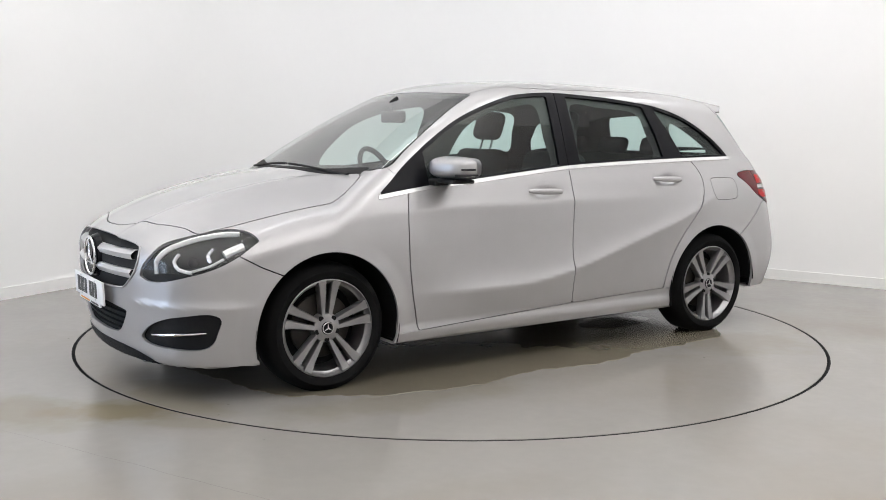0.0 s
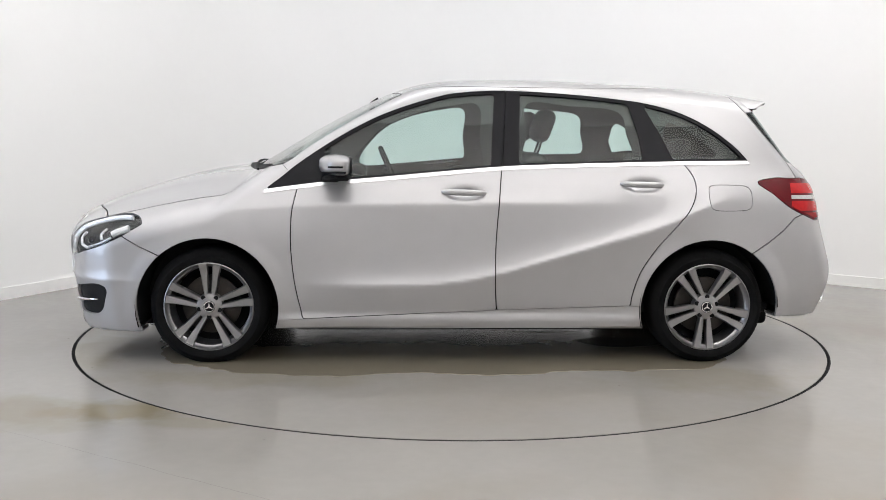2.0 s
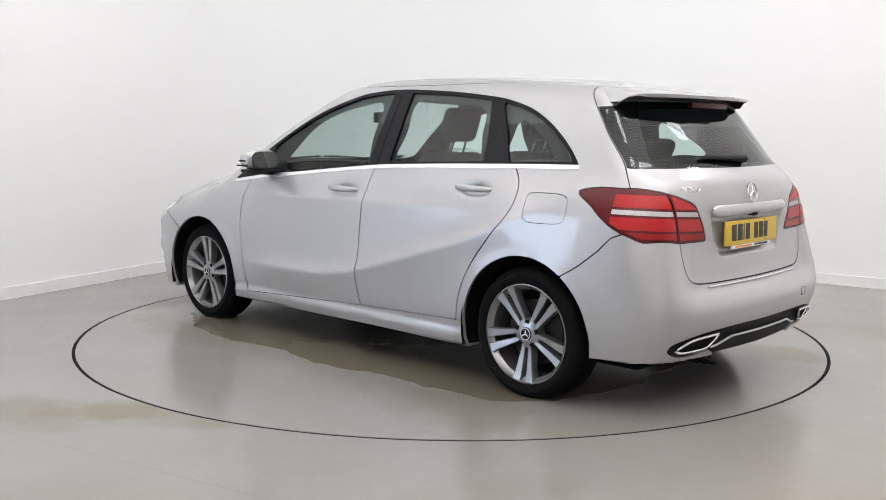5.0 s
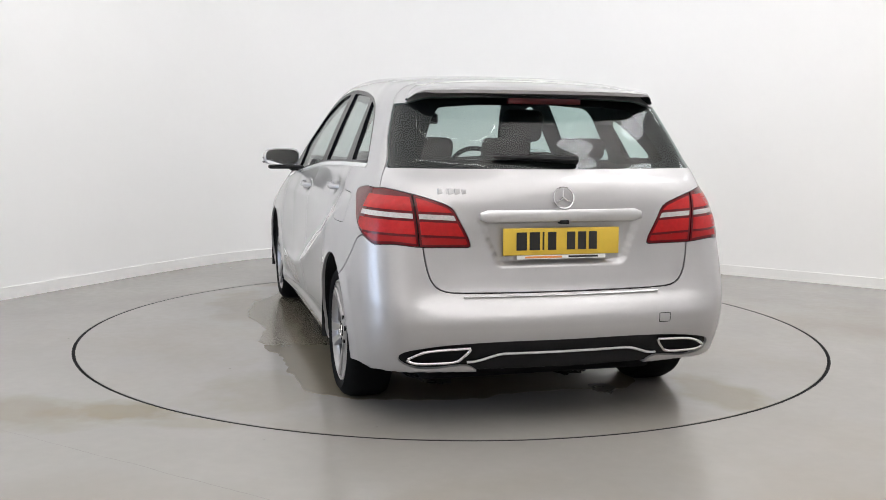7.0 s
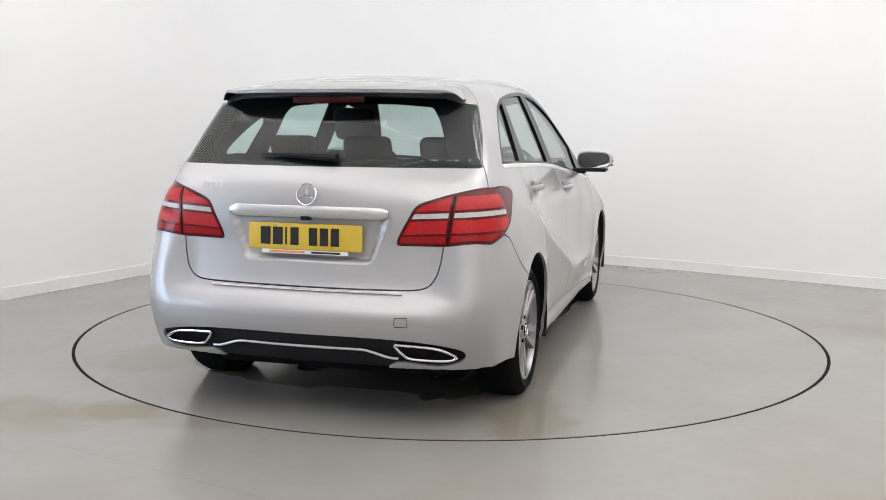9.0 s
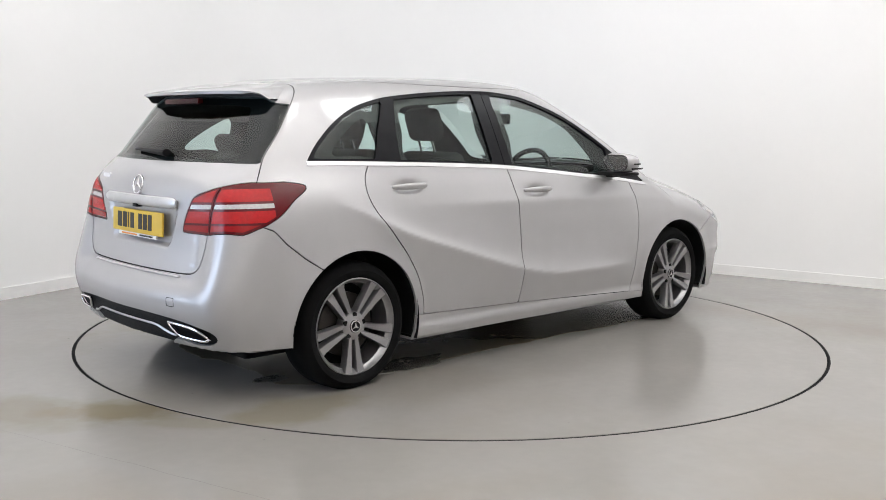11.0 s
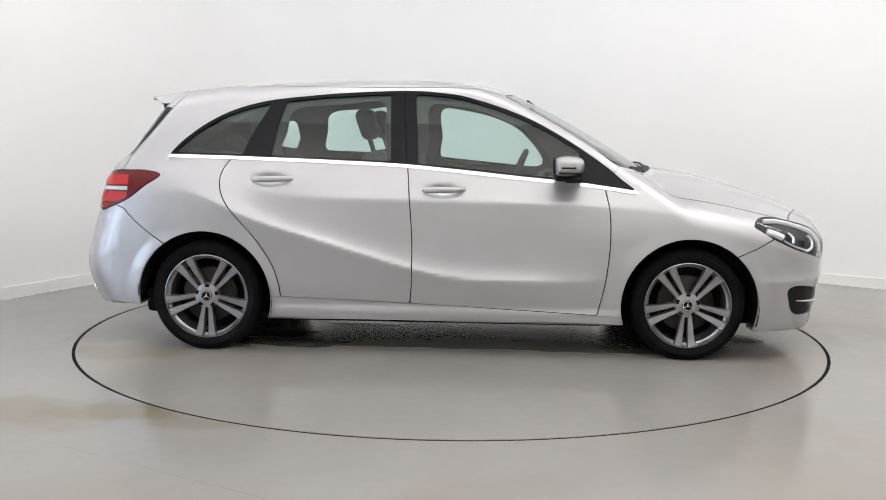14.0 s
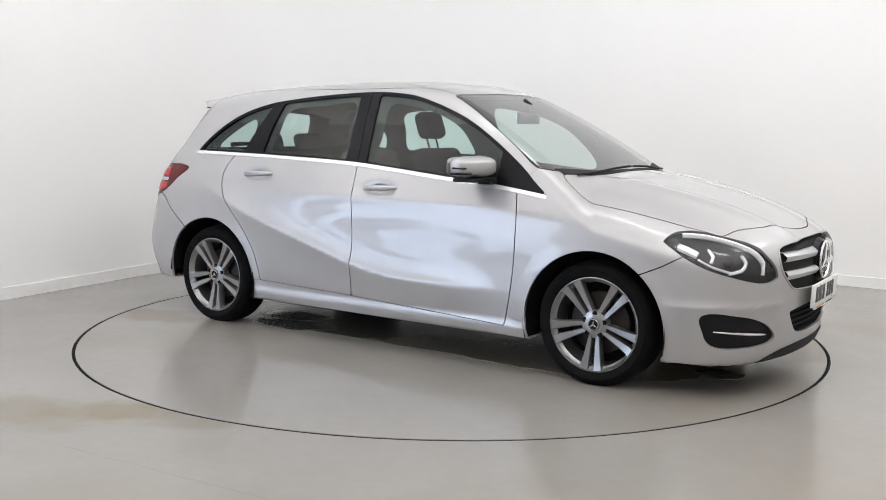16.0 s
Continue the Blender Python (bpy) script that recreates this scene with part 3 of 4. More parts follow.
# ---------- wheels ----------
def build_wheel(parent, x, side, turn):
    """One road wheel with its axle along y; side +1 is the left of the car, turn the angle of its first spoke."""
    hub = new("wheel")
    hub.parent = parent
    hub.location = (x, side * .845, .307)
    hub.rotation_euler = (0, 0, 0 if side > 0 else math.pi)
    tagged(hub, "dark grey five-spoke alloy wheel with a black tyre")
    bm = add_lathe(bmesh.new(), [(.222, -.195), (.232, -.208), (.270, -.212), (.300, -.200), (.314, -.175), (.317, -.11), (.314, -.04), (.302, -.012), (.275, .008), (.252, .004), (.2385, -.006), (.2300, -.018), (.222, -.04)], 72)
    part("tyre", bm, RUBBER, hub)
    bm = add_lathe(bmesh.new(), [(.200, -.20), (.214, -.03), (.222, -.024), (.229, -.010), (.234, -.001), (.2385, -.003), (.2385, -.016), (.230, -.03), (.224, -.2)], 72, closed=True)
    part("rim", bm, ALLOY_RIM, hub)
    bm = add_lathe(bmesh.new(), [(.0, -.085), (.150, -.085), (.158, -.09), (.158, -.11), (.0, -.11)], 48)
    part("brake_disc", bm, DISC, hub)
    # near-black disc, painted shade behind the spokes
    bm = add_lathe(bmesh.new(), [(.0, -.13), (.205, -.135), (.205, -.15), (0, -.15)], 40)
    part("inner_shield", bm, CAVITY_SHADE, hub)
    for k in range(5):
        mid = radians(turn + 72 * k)
        for s in (-1, 1):
            bm = bmesh.new()
            rings = []
            for f, rad in enumerate((.040, .075, .12, .17, .208, .231)):
                u = f / 5
                lo = .006 + .006 * u
                off0 = s * (.0045 + .010 * u)
                off1 = s * (.025 + .040 * u)
                face = -.028 + .024 * u if f else -.020
                ring = []
                for off, h in ((off0, face - .010), (off0 + s * .004, face), (off1 - s * .005, face + .002), (off1, face - .012), (off1 - s * .004, face - .045), (off0 + s * .002, face - .045)):
                    r2 = math.sqrt(max(rad * rad - off * off, 0))
                    ring.append(bm.verts.new((r2 * math.cos(mid) - off * math.sin(mid), h, r2 * math.sin(mid) + off * math.cos(mid))))
                rings.append(ring)
            for a, b in zip(rings, rings[1:]):
                for i in range(6):
                    bm.faces.new((a[i], a[(i + 1) % 6], b[(i + 1) % 6], b[i]))
            bm.faces.new(rings[0])
            bm.faces.new(rings[-1])
            bmesh.ops.recalc_face_normals(bm, faces=bm.faces[:])
            part("spoke", bm, ALLOY, hub)
        a = mid + radians(36)
        m = Matrix.Translation((.056 * math.cos(a), -.018, .056 * math.sin(a)))
        part("wheel_bolt", add_lathe(bmesh.new(), [(0, .002), (.0125, .002), (.0125, -.02)], 12, m), CAVITY_SHADE, hub)
    part("hub", add_lathe(bmesh.new(), [(.030, -.014), (.050, -.016), (.068, -.023), (.073, -.034), (.071, -.07), (.03, -.07)], 40), ALLOY, hub)
    cap = part("hub_cap", add_lathe(bmesh.new(), [(0, -.008), (.027, -.009), (.0315, -.013), (.032, -.03)], 32), BLACK_TRIM, hub, "black centre cap with a chrome emblem")
    bm = add_lathe(bmesh.new(), [(.024, -.009), (.025, -.006), (.0285, -.006), (.0295, -.010)], 32)
    for k in range(3):
        a = radians(90 + 120 * k)
        add_prism(bm, [(0, -.005), (.026, 0), (0, .005)], .004, Matrix.Rotation(-a, 4, "Y") @ Matrix.Translation((0, -.0065, 0)) @ Matrix.Rotation(radians(90), 4, "X"))
    part("emblem", bm, CHROME, hub)
    return hub


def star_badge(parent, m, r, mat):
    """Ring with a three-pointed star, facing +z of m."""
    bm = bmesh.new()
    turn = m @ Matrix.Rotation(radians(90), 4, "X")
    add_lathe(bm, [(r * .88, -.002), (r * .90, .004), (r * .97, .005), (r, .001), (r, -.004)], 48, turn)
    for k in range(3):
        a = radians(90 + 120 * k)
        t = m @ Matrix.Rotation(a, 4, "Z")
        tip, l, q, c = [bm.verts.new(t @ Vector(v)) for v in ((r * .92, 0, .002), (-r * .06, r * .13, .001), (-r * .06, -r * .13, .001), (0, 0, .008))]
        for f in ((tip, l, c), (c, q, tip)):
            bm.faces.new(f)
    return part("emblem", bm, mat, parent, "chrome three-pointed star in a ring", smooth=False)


def P(x, y, z):
    return Vector((x, y, z))


def flank(x, z, out=0.0):
    return P(x, float(skin_y(np.float64(x), np.float64(z))) + out, z)


def nose(y, z, out=0.0, end=1):
    return P(float(skin_x(np.float64(y), np.float64(z), end)) + end * out, y, z)


def mirror_y(bm):
    """Reflect a bmesh to the car's other side."""
    for v in bm.verts:
        v.co.y = -v.co.y
    bmesh.ops.reverse_faces(bm, faces=bm.faces[:])
    return bm


def pair(name, make, mat, parent, label="", smooth=True):
    """The same part on the left and on the right of the car."""
    return [part(name, make(), mat, parent, label, smooth), part(name, mirror_y(make()), mat, parent, label, smooth)]


def bar_along(pts, r, sides=10, flat=1.0, up=P(0, 0, 1), taper=None):
    return lambda: add_tube(bmesh.new(), pts, r, sides, flat, up, taper)


def build_under(car):
    glassy = either(both(xy(SCREEN), above), rear_window_field)
    holes = either(*[both(xz(spline(o, .03, closed=True)), on_side) for o in (
        [(.60, 1.03), (.25, 1.03), (-.09, 1.06), (-.10, 1.22), (-.10, 1.40), (.05, 1.40), (.28, 1.345), (.47, 1.24)],
        [(-.35, 1.09), (-.64, 1.10), (-.92, 1.11), (-.91, 1.25), (-.87, 1.375), (-.60, 1.405), (-.37, 1.415), (-.36, 1.25)],
        [(-1.12, 1.13), (-1.25, 1.135), (-1.40, 1.14), (-1.31, 1.23), (-1.15, 1.32), (-1.12, 1.24)])])
    panel("inner_shell", [away(ARCHES, .002), away(holes), away(glassy, -.02), lambda p: 1.30 - p[:, 2]], DASH, car, "dark inner trim", lift=-.024, rim=False)
    panel("headlining", [away(holes), away(glassy, -.02), lambda p: p[:, 2] - 1.30], LINER, car, "grey headlining", lift=-.024, rim=False)
    for x, z in WHEELS:
        def liner():
            bm = bmesh.new()
            rows = []
            for i in range(25):
                a = radians(-16 + (212 if x > 0 else 195) * i / 24)
                rows.append([bm.verts.new((x + .382 * math.cos(a), y, z + .382 * math.sin(a))) for y in (.872, .60, .55)] + [bm.verts.new((x + .30 * math.cos(a), .54, z + .30 * math.sin(a)))])
            for a, b in zip(rows, rows[1:]):
                for i in range(3):
                    bm.faces.new((a[i], a[i + 1], b[i + 1], b[i]))
            bm.faces.new([r[3] for r in rows])
            return bm
        pair("arch_liner", liner, BLACK_PLASTIC, car, "matt black wheel arch liner")
    # plain boxes whose near-black colour carries the shade beneath the car
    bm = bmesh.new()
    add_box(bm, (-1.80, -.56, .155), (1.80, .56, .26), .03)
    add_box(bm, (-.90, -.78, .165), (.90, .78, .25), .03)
    part("underbody", bm, CAVITY_SHADE, car)


def build_front(car):
    panel("grille_back", [grille_field], CAVITY_SHADE, car, "black grille backing", lift=-.05, rim=False)
    edge = [nose(abs(y) if y > -.02 else y, z, .0) for y, z in GRILLE if y >= 0]
    louvres = []
    for z0, w in ((.668, .455), (.580, .455)):
        def blade():
            bm = bmesh.new()
            rows = []
            for i in range(33):
                y = -w + 2 * w * i / 32
                rows.append([bm.verts.new(nose(abs(y), z0 + dz, o) * 1) for dz, o in ((.024, -.035), (.021, -.012), (.004, .000), (-.006, -.004), (-.02, -.014), (-.022, -.035))])
                for v in rows[-1]:
                    v.co.y = y
            for a, b in zip(rows, rows[1:]):
                for k in range(5):
                    bm.faces.new((a[k], b[k], b[k + 1], a[k + 1]))
            return bm
        part("grille_louvre", blade(), SATIN, car, "satin silver grille louvre")
    ring = [(y, z) for y, z in GRILLE if y >= -.001]
    ring = sorted(ring, key=lambda q: math.atan2(q[1] - .62, q[0] + .3), reverse=True)
    pts = [nose(y, z, .002) for y, z in ring]
    pts = pts + [P(q.x, -q.y, q.z) for q in pts[::-1]] + [pts[0]]
    part("grille_frame", add_tube(bmesh.new(), pts, .005, 8), PAINT, car, "thin silver grille frame")
    m = Matrix.Translation((2.226, 0, .622)) @ Matrix.Rotation(radians(90), 4, "Z") @ Matrix.Rotation(radians(90), 4, "X")
    bm = add_lathe(bmesh.new(), [(0, .004), (.088, .004), (.10, -.004), (.11, -.03)], 48, m @ Matrix.Rotation(radians(90), 4, "X"))
    part("emblem_dish", bm, BLACK_TRIM, car)
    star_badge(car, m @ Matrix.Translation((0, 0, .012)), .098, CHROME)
    # lamps
    for sd in "LR":
        s = 1 if sd == "L" else -1
        lamp = panel("headlamp", [lambda p: headlamp_field(p) + .001], LAMP_DARK, car, "dark headlamp with silver light guides behind clear glass", sides=sd, lift=-.035, rim=False)
        panel("lens", [lambda p: headlamp_field(p) - .0005], LENS, lamp, sides=sd, lift=-.001, depth=.034)
        flip = (lambda bm: bm) if s > 0 else mirror_y

        def run(pts, r, out, name, mat, fl=1.0):
            q = [flank(x, z, 0) + P(out * .6, out * .8, 0) for x, z in spline(pts, .02)]
            part(name, flip(add_tube(bmesh.new(), q, r, 8, fl)), mat, lamp)
        run([(2.112, .600), (2.108, .655), (2.060, .706), (1.965, .743), (1.85, .768), (1.765, .772)], .0085, -.016, "light_guide", GUIDE, 1.5)
        run([(2.03, .690), (2.055, .660), (2.045, .625), (2.00, .612)], .0085, -.018, "light_guide", GUIDE)
        run([(1.90, .712), (1.93, .685), (1.925, .655)], .010, -.022, "reflector", LAMP_BOWL)
        run([(1.865, .688), (1.83, .703), (1.775, .722)], .019, -.020, "reflector", GUIDE)
        run([(1.87, .672), (1.93, .642), (2.02, .612)], .006, -.02, "bezel", SATIN)
        c = flank(2.0, .652)
        bm = bmesh.new()
        bmesh.ops.create_uvsphere(bm, u_segments=24, v_segments=12, radius=.028, matrix=Matrix.Translation(c + P(-.028, -.028, 0)))
        part("projector", flip(bm), BLACK_TRIM, lamp, "dark projector lens")
        # fog lamp pocket
        pocket = panel("fog_pocket", [lambda p: fog_field(p) + .001], BLACK_PLASTIC, car, "black bumper vent with a chrome bar", sides=sd, lift=-.018, rim=False)
        q = [nose(y, z, .004 if 0 < i < 9 else -.006) for i, (y, z) in enumerate([(.560 + .245 * k / 9, .311 + .030 * k / 9) for k in range(10)])]
        part("chrome_bar", flip(add_tube(bmesh.new(), q, .010, 10, .9, taper=lambda u: .35 + .65 * math.sin(math.pi * min(max(u, .02), .98)) ** .5)), CHROME, pocket)
    panel("lower_grille", [lambda p: lower_field(p) + .001], BLACK_PLASTIC, car, "black lower grille", lift=-.03, rim=False)
    for k in range(4):
        z = .30 + .028 * k
        w = .27 + .03 * k
        q = [nose(abs(y), z, -.018) for y in np.linspace(-w, w, 17)]
        for v, y in zip(q, np.linspace(-w, w, 17)):
            v.y = y
        part("grille_bar", add_tube(bmesh.new(), q, .005, 6), CAVITY_SHADE, car)
    panel("front_lip", [lip_field], BLACK_PLASTIC, car, "black splitter under the front bumper", lift=.004, depth=.03)
    # plate
    m = Matrix.Translation((2.250, 0, .462)) @ Matrix.Rotation(radians(90), 4, "Z") @ Matrix.Rotation(radians(92), 4, "X")
    plate_of(car, m, WHITE_PLATE)


def plate_of(car, m, mat):
    """A registration plate, 520 by 111 mm, facing +z of m, with plain bars for its writing."""
    bm = bmesh.new()
    add_box(bm, (-.262, -.057, -.012), (.262, .057, .0), .004, m)
    plate = part("number_plate", bm, mat, car, "registration plate with dark bars and a dealer strip")
    x = -.205
    for w in (.058, .058, .020, .050, -.036, .050, .050, .050):
        if w < 0:
            x -= w
            continue
        bm = bmesh.new()
        add_box(bm, (x, -.036, .0), (x + w - .012, .040, .0015), 0, m)
        part("bar", bm, INK, plate, smooth=False)
        x += w + (.0 if w > .03 else .004)
    bm = bmesh.new()
    add_box(bm, (-.20, -.074, -.010), (.20, -.058, -.002), 0, m)
    strip = part("dealer_strip", bm, WHITE_PLATE, plate, smooth=False)
    for x0, x1, mt in ((-.165, .0, ORANGE), (.03, .165, INK)):
        bm = bmesh.new()
        add_box(bm, (x0, -.070, -.003), (x1, -.062, -.001), 0, m)
        part("bar", bm, mt, plate, smooth=False)
    for x0 in (-.13, .13):
        for y0 in (-.044, .047):
            part("screw", add_lathe(bmesh.new(), [(0, .003), (.005, .003), (.006, 0)], 10, m @ Matrix.Translation((x0, y0, 0)) @ Matrix.Rotation(radians(90), 4, "X")), YELLOW if mat is YELLOW else SATIN, plate)


def build_rear(car):
    split = lambda p: p[:, 1] - (.628 + .10 * (p[:, 2] - .88))
    slope_z = lambda p: p[:, 2] - (.905 + .05 * (p[:, 1] - .65))
    for sd in "LR":
        for nm, f in (("tail_lamp", lambda p: split(p) - .003), ("gate_lamp", lambda p: -split(p) - .003)):
            lamp = panel(nm, [lambda p: tail_field(p) - .001, f], RED_DARK, car, "red tail lamp with a clear band", sides=sd, lift=.001)
            inset = lambda p: tail_field(p) - .011
            edge = lambda p: np.abs(split(p)) - .012
            for lo, hi, mt, nm2 in ((.020, .075, RED_BRIGHT, "red_band"), (-.075, -.022, RED_BRIGHT, "red_band"), (-.125, -.085, RED_LENS, "red_band"), (-.011, .009, CLEAR_LENS, "clear_band")):
                panel(nm2, [inset, f, edge, lambda p: slope_z(p) - lo, lambda p: hi - slope_z(p), lambda p: -1.795 - p[:, 0]], mt, lamp, sides=sd, lift=.0028, depth=.003)
    # spoiler with a black underside
    def lip(z_off, lift):
        bm = bmesh.new()
        rows = []
        for i in range(41):
            y = -.590 + 1.18 * i / 40
            a = abs(y)
            tail = -1.815 + .28 * a ** 2 + .9 * max(a - .53, 0)
            zr = lambda x: float(top_z(np.float64(x), np.float64(min(a, .53)))) - 4.0 * max(a - .53, 0) ** 1.5
            head = -1.48 if a < .45 else -1.48 - .5 * (a - .45)
            ring = []
            for u in (0, .25, .5, .75, .95, 1.0):
                x = head + (tail - head) * u
                ring.append(bm.verts.new((x, y, zr(x) + (.003 if u else -.010) + .020 * u * u - (.005 if u == 1 else 0))))
            for u in (1.0, .75, .45, .2):
                x = head + (tail + .004 - head) * u
                thick = 1 - .88 * float(ramp(np.float64(a), .46, .585))
                ring.append(bm.verts.new((x, y, zr(x) + .016 * u * u - (.014 + .039 * (1 - u)) * thick)))
            rows.append(ring)
        for a, b in zip(rows, rows[1:]):
            for k in range(len(a) - 1):
                f = bm.faces.new((a[k], b[k], b[k + 1], a[k + 1]))
                f.material_index = 1 if k >= 6 else 0
        for cap in (rows[0], rows[-1][::-1]):
            bm.faces.new(cap).material_index = 1
        bmesh.ops.recalc_face_normals(bm, faces=bm.faces[:])
        return bm
    sp = part("spoiler", lip(0, 0), PAINT, car, "silver roof spoiler with a black underside")
    sp.data.materials.append(BLACK_PLASTIC)
    bm = bmesh.new()
    add_box(bm, (-1.800, -.17, 1.372), (-1.77, .17, 1.398), .004)
    part("high_brake_light", bm, BRAKE_LENS, sp, "dark red brake light strip")
    # handle bar, emblem, script
    q = [nose(abs(y), .903, .010, -1) for y in np.linspace(-.365, .365, 25)]
    for v, y in zip(q, np.linspace(-.365, .365, 25)):
        v.y = y
    part("gate_bar", add_tube(bmesh.new(), q, .026, 12, .5, up=P(1, 0, 0), taper=lambda u: min(1, .55 + 12 * min(u, 1 - u))), SATIN, car, "chrome grip bar above the plate")
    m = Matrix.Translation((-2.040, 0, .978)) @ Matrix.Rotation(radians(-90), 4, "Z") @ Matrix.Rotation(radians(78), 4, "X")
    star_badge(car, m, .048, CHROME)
    y = .535
    for w, h in ((.024, .026), (-.012, 0), (.009, .026), (.026, .026), (.026, .026), (-.004, 0), (.022, .022)):
        if w > 0:
            c = nose(y - w / 2, 1.003, .002, -1)
            bm = bmesh.new()
            add_box(bm, (c.x - .004, y - w + .003, 1.003 - h / 2), (c.x + .006, y, 1.003 + h / 2), .002)
            part("model_script", bm, BRIGHT, car, "small chrome bar lettering")
        y -= abs(w)
    m = Matrix.Translation((-2.052, .006, .795)) @ Matrix.Rotation(radians(-90), 4, "Z") @ Matrix.Rotation(radians(88), 4, "X")
    plate_of(car, m, YELLOW)
    bm = bmesh.new()
    add_box(bm, (-2.065, -.02, .868), (-2.03, .02, .885), .004)
    part("camera_pod", bm, BLACK_PLASTIC, car)
    q = [nose(abs(y), .573, .001, -1) for y in np.linspace(-.44, .44, 25)]
    for v, y in zip(q, np.linspace(-.44, .44, 25)):
        v.y = y
    part("loading_edge", add_tube(bmesh.new(), q, .010, 8, .4), SATIN, car, "brushed loading edge strip")
    # valance and exhausts
    panel("diffuser", [lambda p: diffuser_field(p) + .001], BLACK_PLASTIC, car, "black rear valance", lift=-.012, rim=False)
    ys = np.linspace(-.43, .43, 33)
    q = [nose(abs(y), .337 - .035 * ramp(abs(y), .27, .42), -.002, -1) for y in ys]
    for v, y in zip(q, ys):
        v.y = y
    part("valance_trim", add_tube(bmesh.new(), q, .0055, 8), SATIN, car, "silver trim strip across the valance")
    out = [(.425, .362), (.45, .366), (.60, .354), (.672, .322), (.665, .308), (.62, .300), (.49, .305), (.455, .325)]
    loop = [nose(y, z, .008, -1) for y, z in spline(out, .012, closed=True)]
    pair("exhaust_trim", lambda: add_tube(bmesh.new(), loop + loop[:2], .0065, 8), CHROME, car, "chrome exhaust surround")
    field = both(yz(spline(out, .012, closed=True)), rear_half)
    for sd in "LR":
        # flat sheet just inside the surround; its black paints the opening's shade
        panel("exhaust_mouth", [field], CAVITY_SHADE, car, "flat near-black sheet painting the shade of the exhaust opening", sides=sd, lift=-.004, rim=False)
    sq = [(-.425, .483), (-.478, .483), (-.478, .445), (-.425, .445)]
    loop2 = [nose(-y, z, .0005, -1) for y, z in spline([(-.43, .482), (-.474, .482), (-.478, .478), (-.478, .448), (-.474, .444), (-.43, .444), (-.425, .448), (-.425, .478)], .006, closed=True)]
    part("tow_eye_cover", mirror_y(add_tube(bmesh.new(), loop2 + loop2[:1], .0016, 5)), BLACK_PLASTIC, car, "thin seam of the towing cover")
    # rear wiper
    q = [nose(abs(y), 1.128 + .015 * math.sin((y + .2) * 3), .020, -1) for y in np.linspace(.27, -.10, 12)]
    for v, y in zip(q, np.linspace(.27, -.10, 12)):
        v.y = y
    w = part("rear_wiper", add_tube(bmesh.new(), q, .024, 8, .8, taper=lambda u: .3 + .7 * u), BLACK_PLASTIC, car, "black rear wiper arm")


def build_side_trim(car):
    for sd in "LR":
        panel("belt_trim", [on_side, lambda p: p[:, 2] - (belt_z(p[:, 0]) - .013), lambda p: belt_z(p[:, 0]) + .007 - p[:, 2], lambda p: p[:, 0] + 1.575, lambda p: 1.055 - p[:, 0]], BRIGHT, car, "bright chrome strip under the side windows", sides=sd, lift=.004, depth=.008)
    for hx, hz in ((-.008, .926), (-.976, .974)):
        def grip():
            bm = bmesh.new()
            pts = []
            for i in range(15):
                u = i / 14
                x = hx + .118 - .236 * u
                o = .034 * min(1, math.sin(math.pi * min(max(u, .0), 1)) ** .5 * 1.05) + .002
                pts.append(P(x, float(side_y(np.float64(hx + .12), np.float64(hz))) + o - .004, hz - .006 * (u - .5)))
            return add_tube(bm, pts, .017, 12, .62, up=P(0, 1, 0), taper=lambda u: .55 + .45 * math.sin(math.pi * u) ** .6)
        pair("door_handle", grip, PAINT, car)
    # mirrors
    def housing():
        bm = bmesh.new()
        bmesh.ops.create_uvsphere(bm, u_segments=32, v_segments=20, radius=1)
        for v in bm.verts:
            d = v.co.copy()
            f = lambda a, n: math.copysign(abs(a) ** n, a)
            x, y, z = f(d.x, .62), f(d.y, .55), f(d.z, .6)
            taper = 1 - .16 * (y * .5 + .5) - .10 * (1 - (x * .5 + .5)) * 0
            v.co = (.672 + .080 * x * (1 - .22 * max(y, 0)) + (-.025 * y), .903 + .120 * y, 1.068 + .062 * z * taper * (1 - .22 * max(x, 0)))
            if v.co.x < .602 - .02 * y:
                v.co.x = .602 - .02 * y
        return bm
    hs = pair("door_mirror", housing, PAINT, car, "silver door mirror with black stripes")
    for s, h in zip((1, -1), hs):
        fl = (lambda bm: bm) if s > 0 else mirror_y
        bm = bmesh.new()
        bmesh.ops.create_circle(bm, cap_ends=True, segments=32, radius=1)
        for v in bm.verts:
            f = lambda a, n: math.copysign(abs(a) ** n, a)
            y, z = f(v.co.x, .55), f(v.co.y, .6)
            v.co = (.5985 - .02 * y, .903 + .106 * y, 1.068 + .050 * z)
        bmesh.ops.recalc_face_normals(bm, faces=bm.faces[:])
        part("mirror_glass", fl(bm), MIRROR, h)
        bm = bmesh.new()
        add_box(bm, (.600, .76, .990), (.735, .985, 1.010), .008)
        add_box(bm, (.66, .74, .975), (.745, .84, 1.005), .008)
        part("mirror_foot", fl(bm), BLACK_PLASTIC, h, "black mirror foot")
        for z, x0, x1 in ((1.062, .625, .70), (1.034, .610, .735)):
            q = [P(x, .903 + .120 - .55 * (x - .64) ** 2 - .002 + (.0 if x < .7 else -.012), z) for x in np.linspace(x0, x1, 8)]
            part("indicator_strip", fl(add_tube(bmesh.new(), q, .0055, 6)), BLACK_TRIM, h)
    # windscreen wipers
    for ys in ((.60, .02), (-.02, -.58)):
        q = []
        for i in range(14):
            y = ys[0] + (ys[1] - ys[0]) * i / 13
            x = 1.20 - .20 * abs(y) ** 1.8 - (.025 * (i / 13) if ys[0] > .1 else .025 * (1 - i / 13)) - .008
            q.append(P(x, y, float(top_z(np.float64(x), np.float64(y))) + .011))
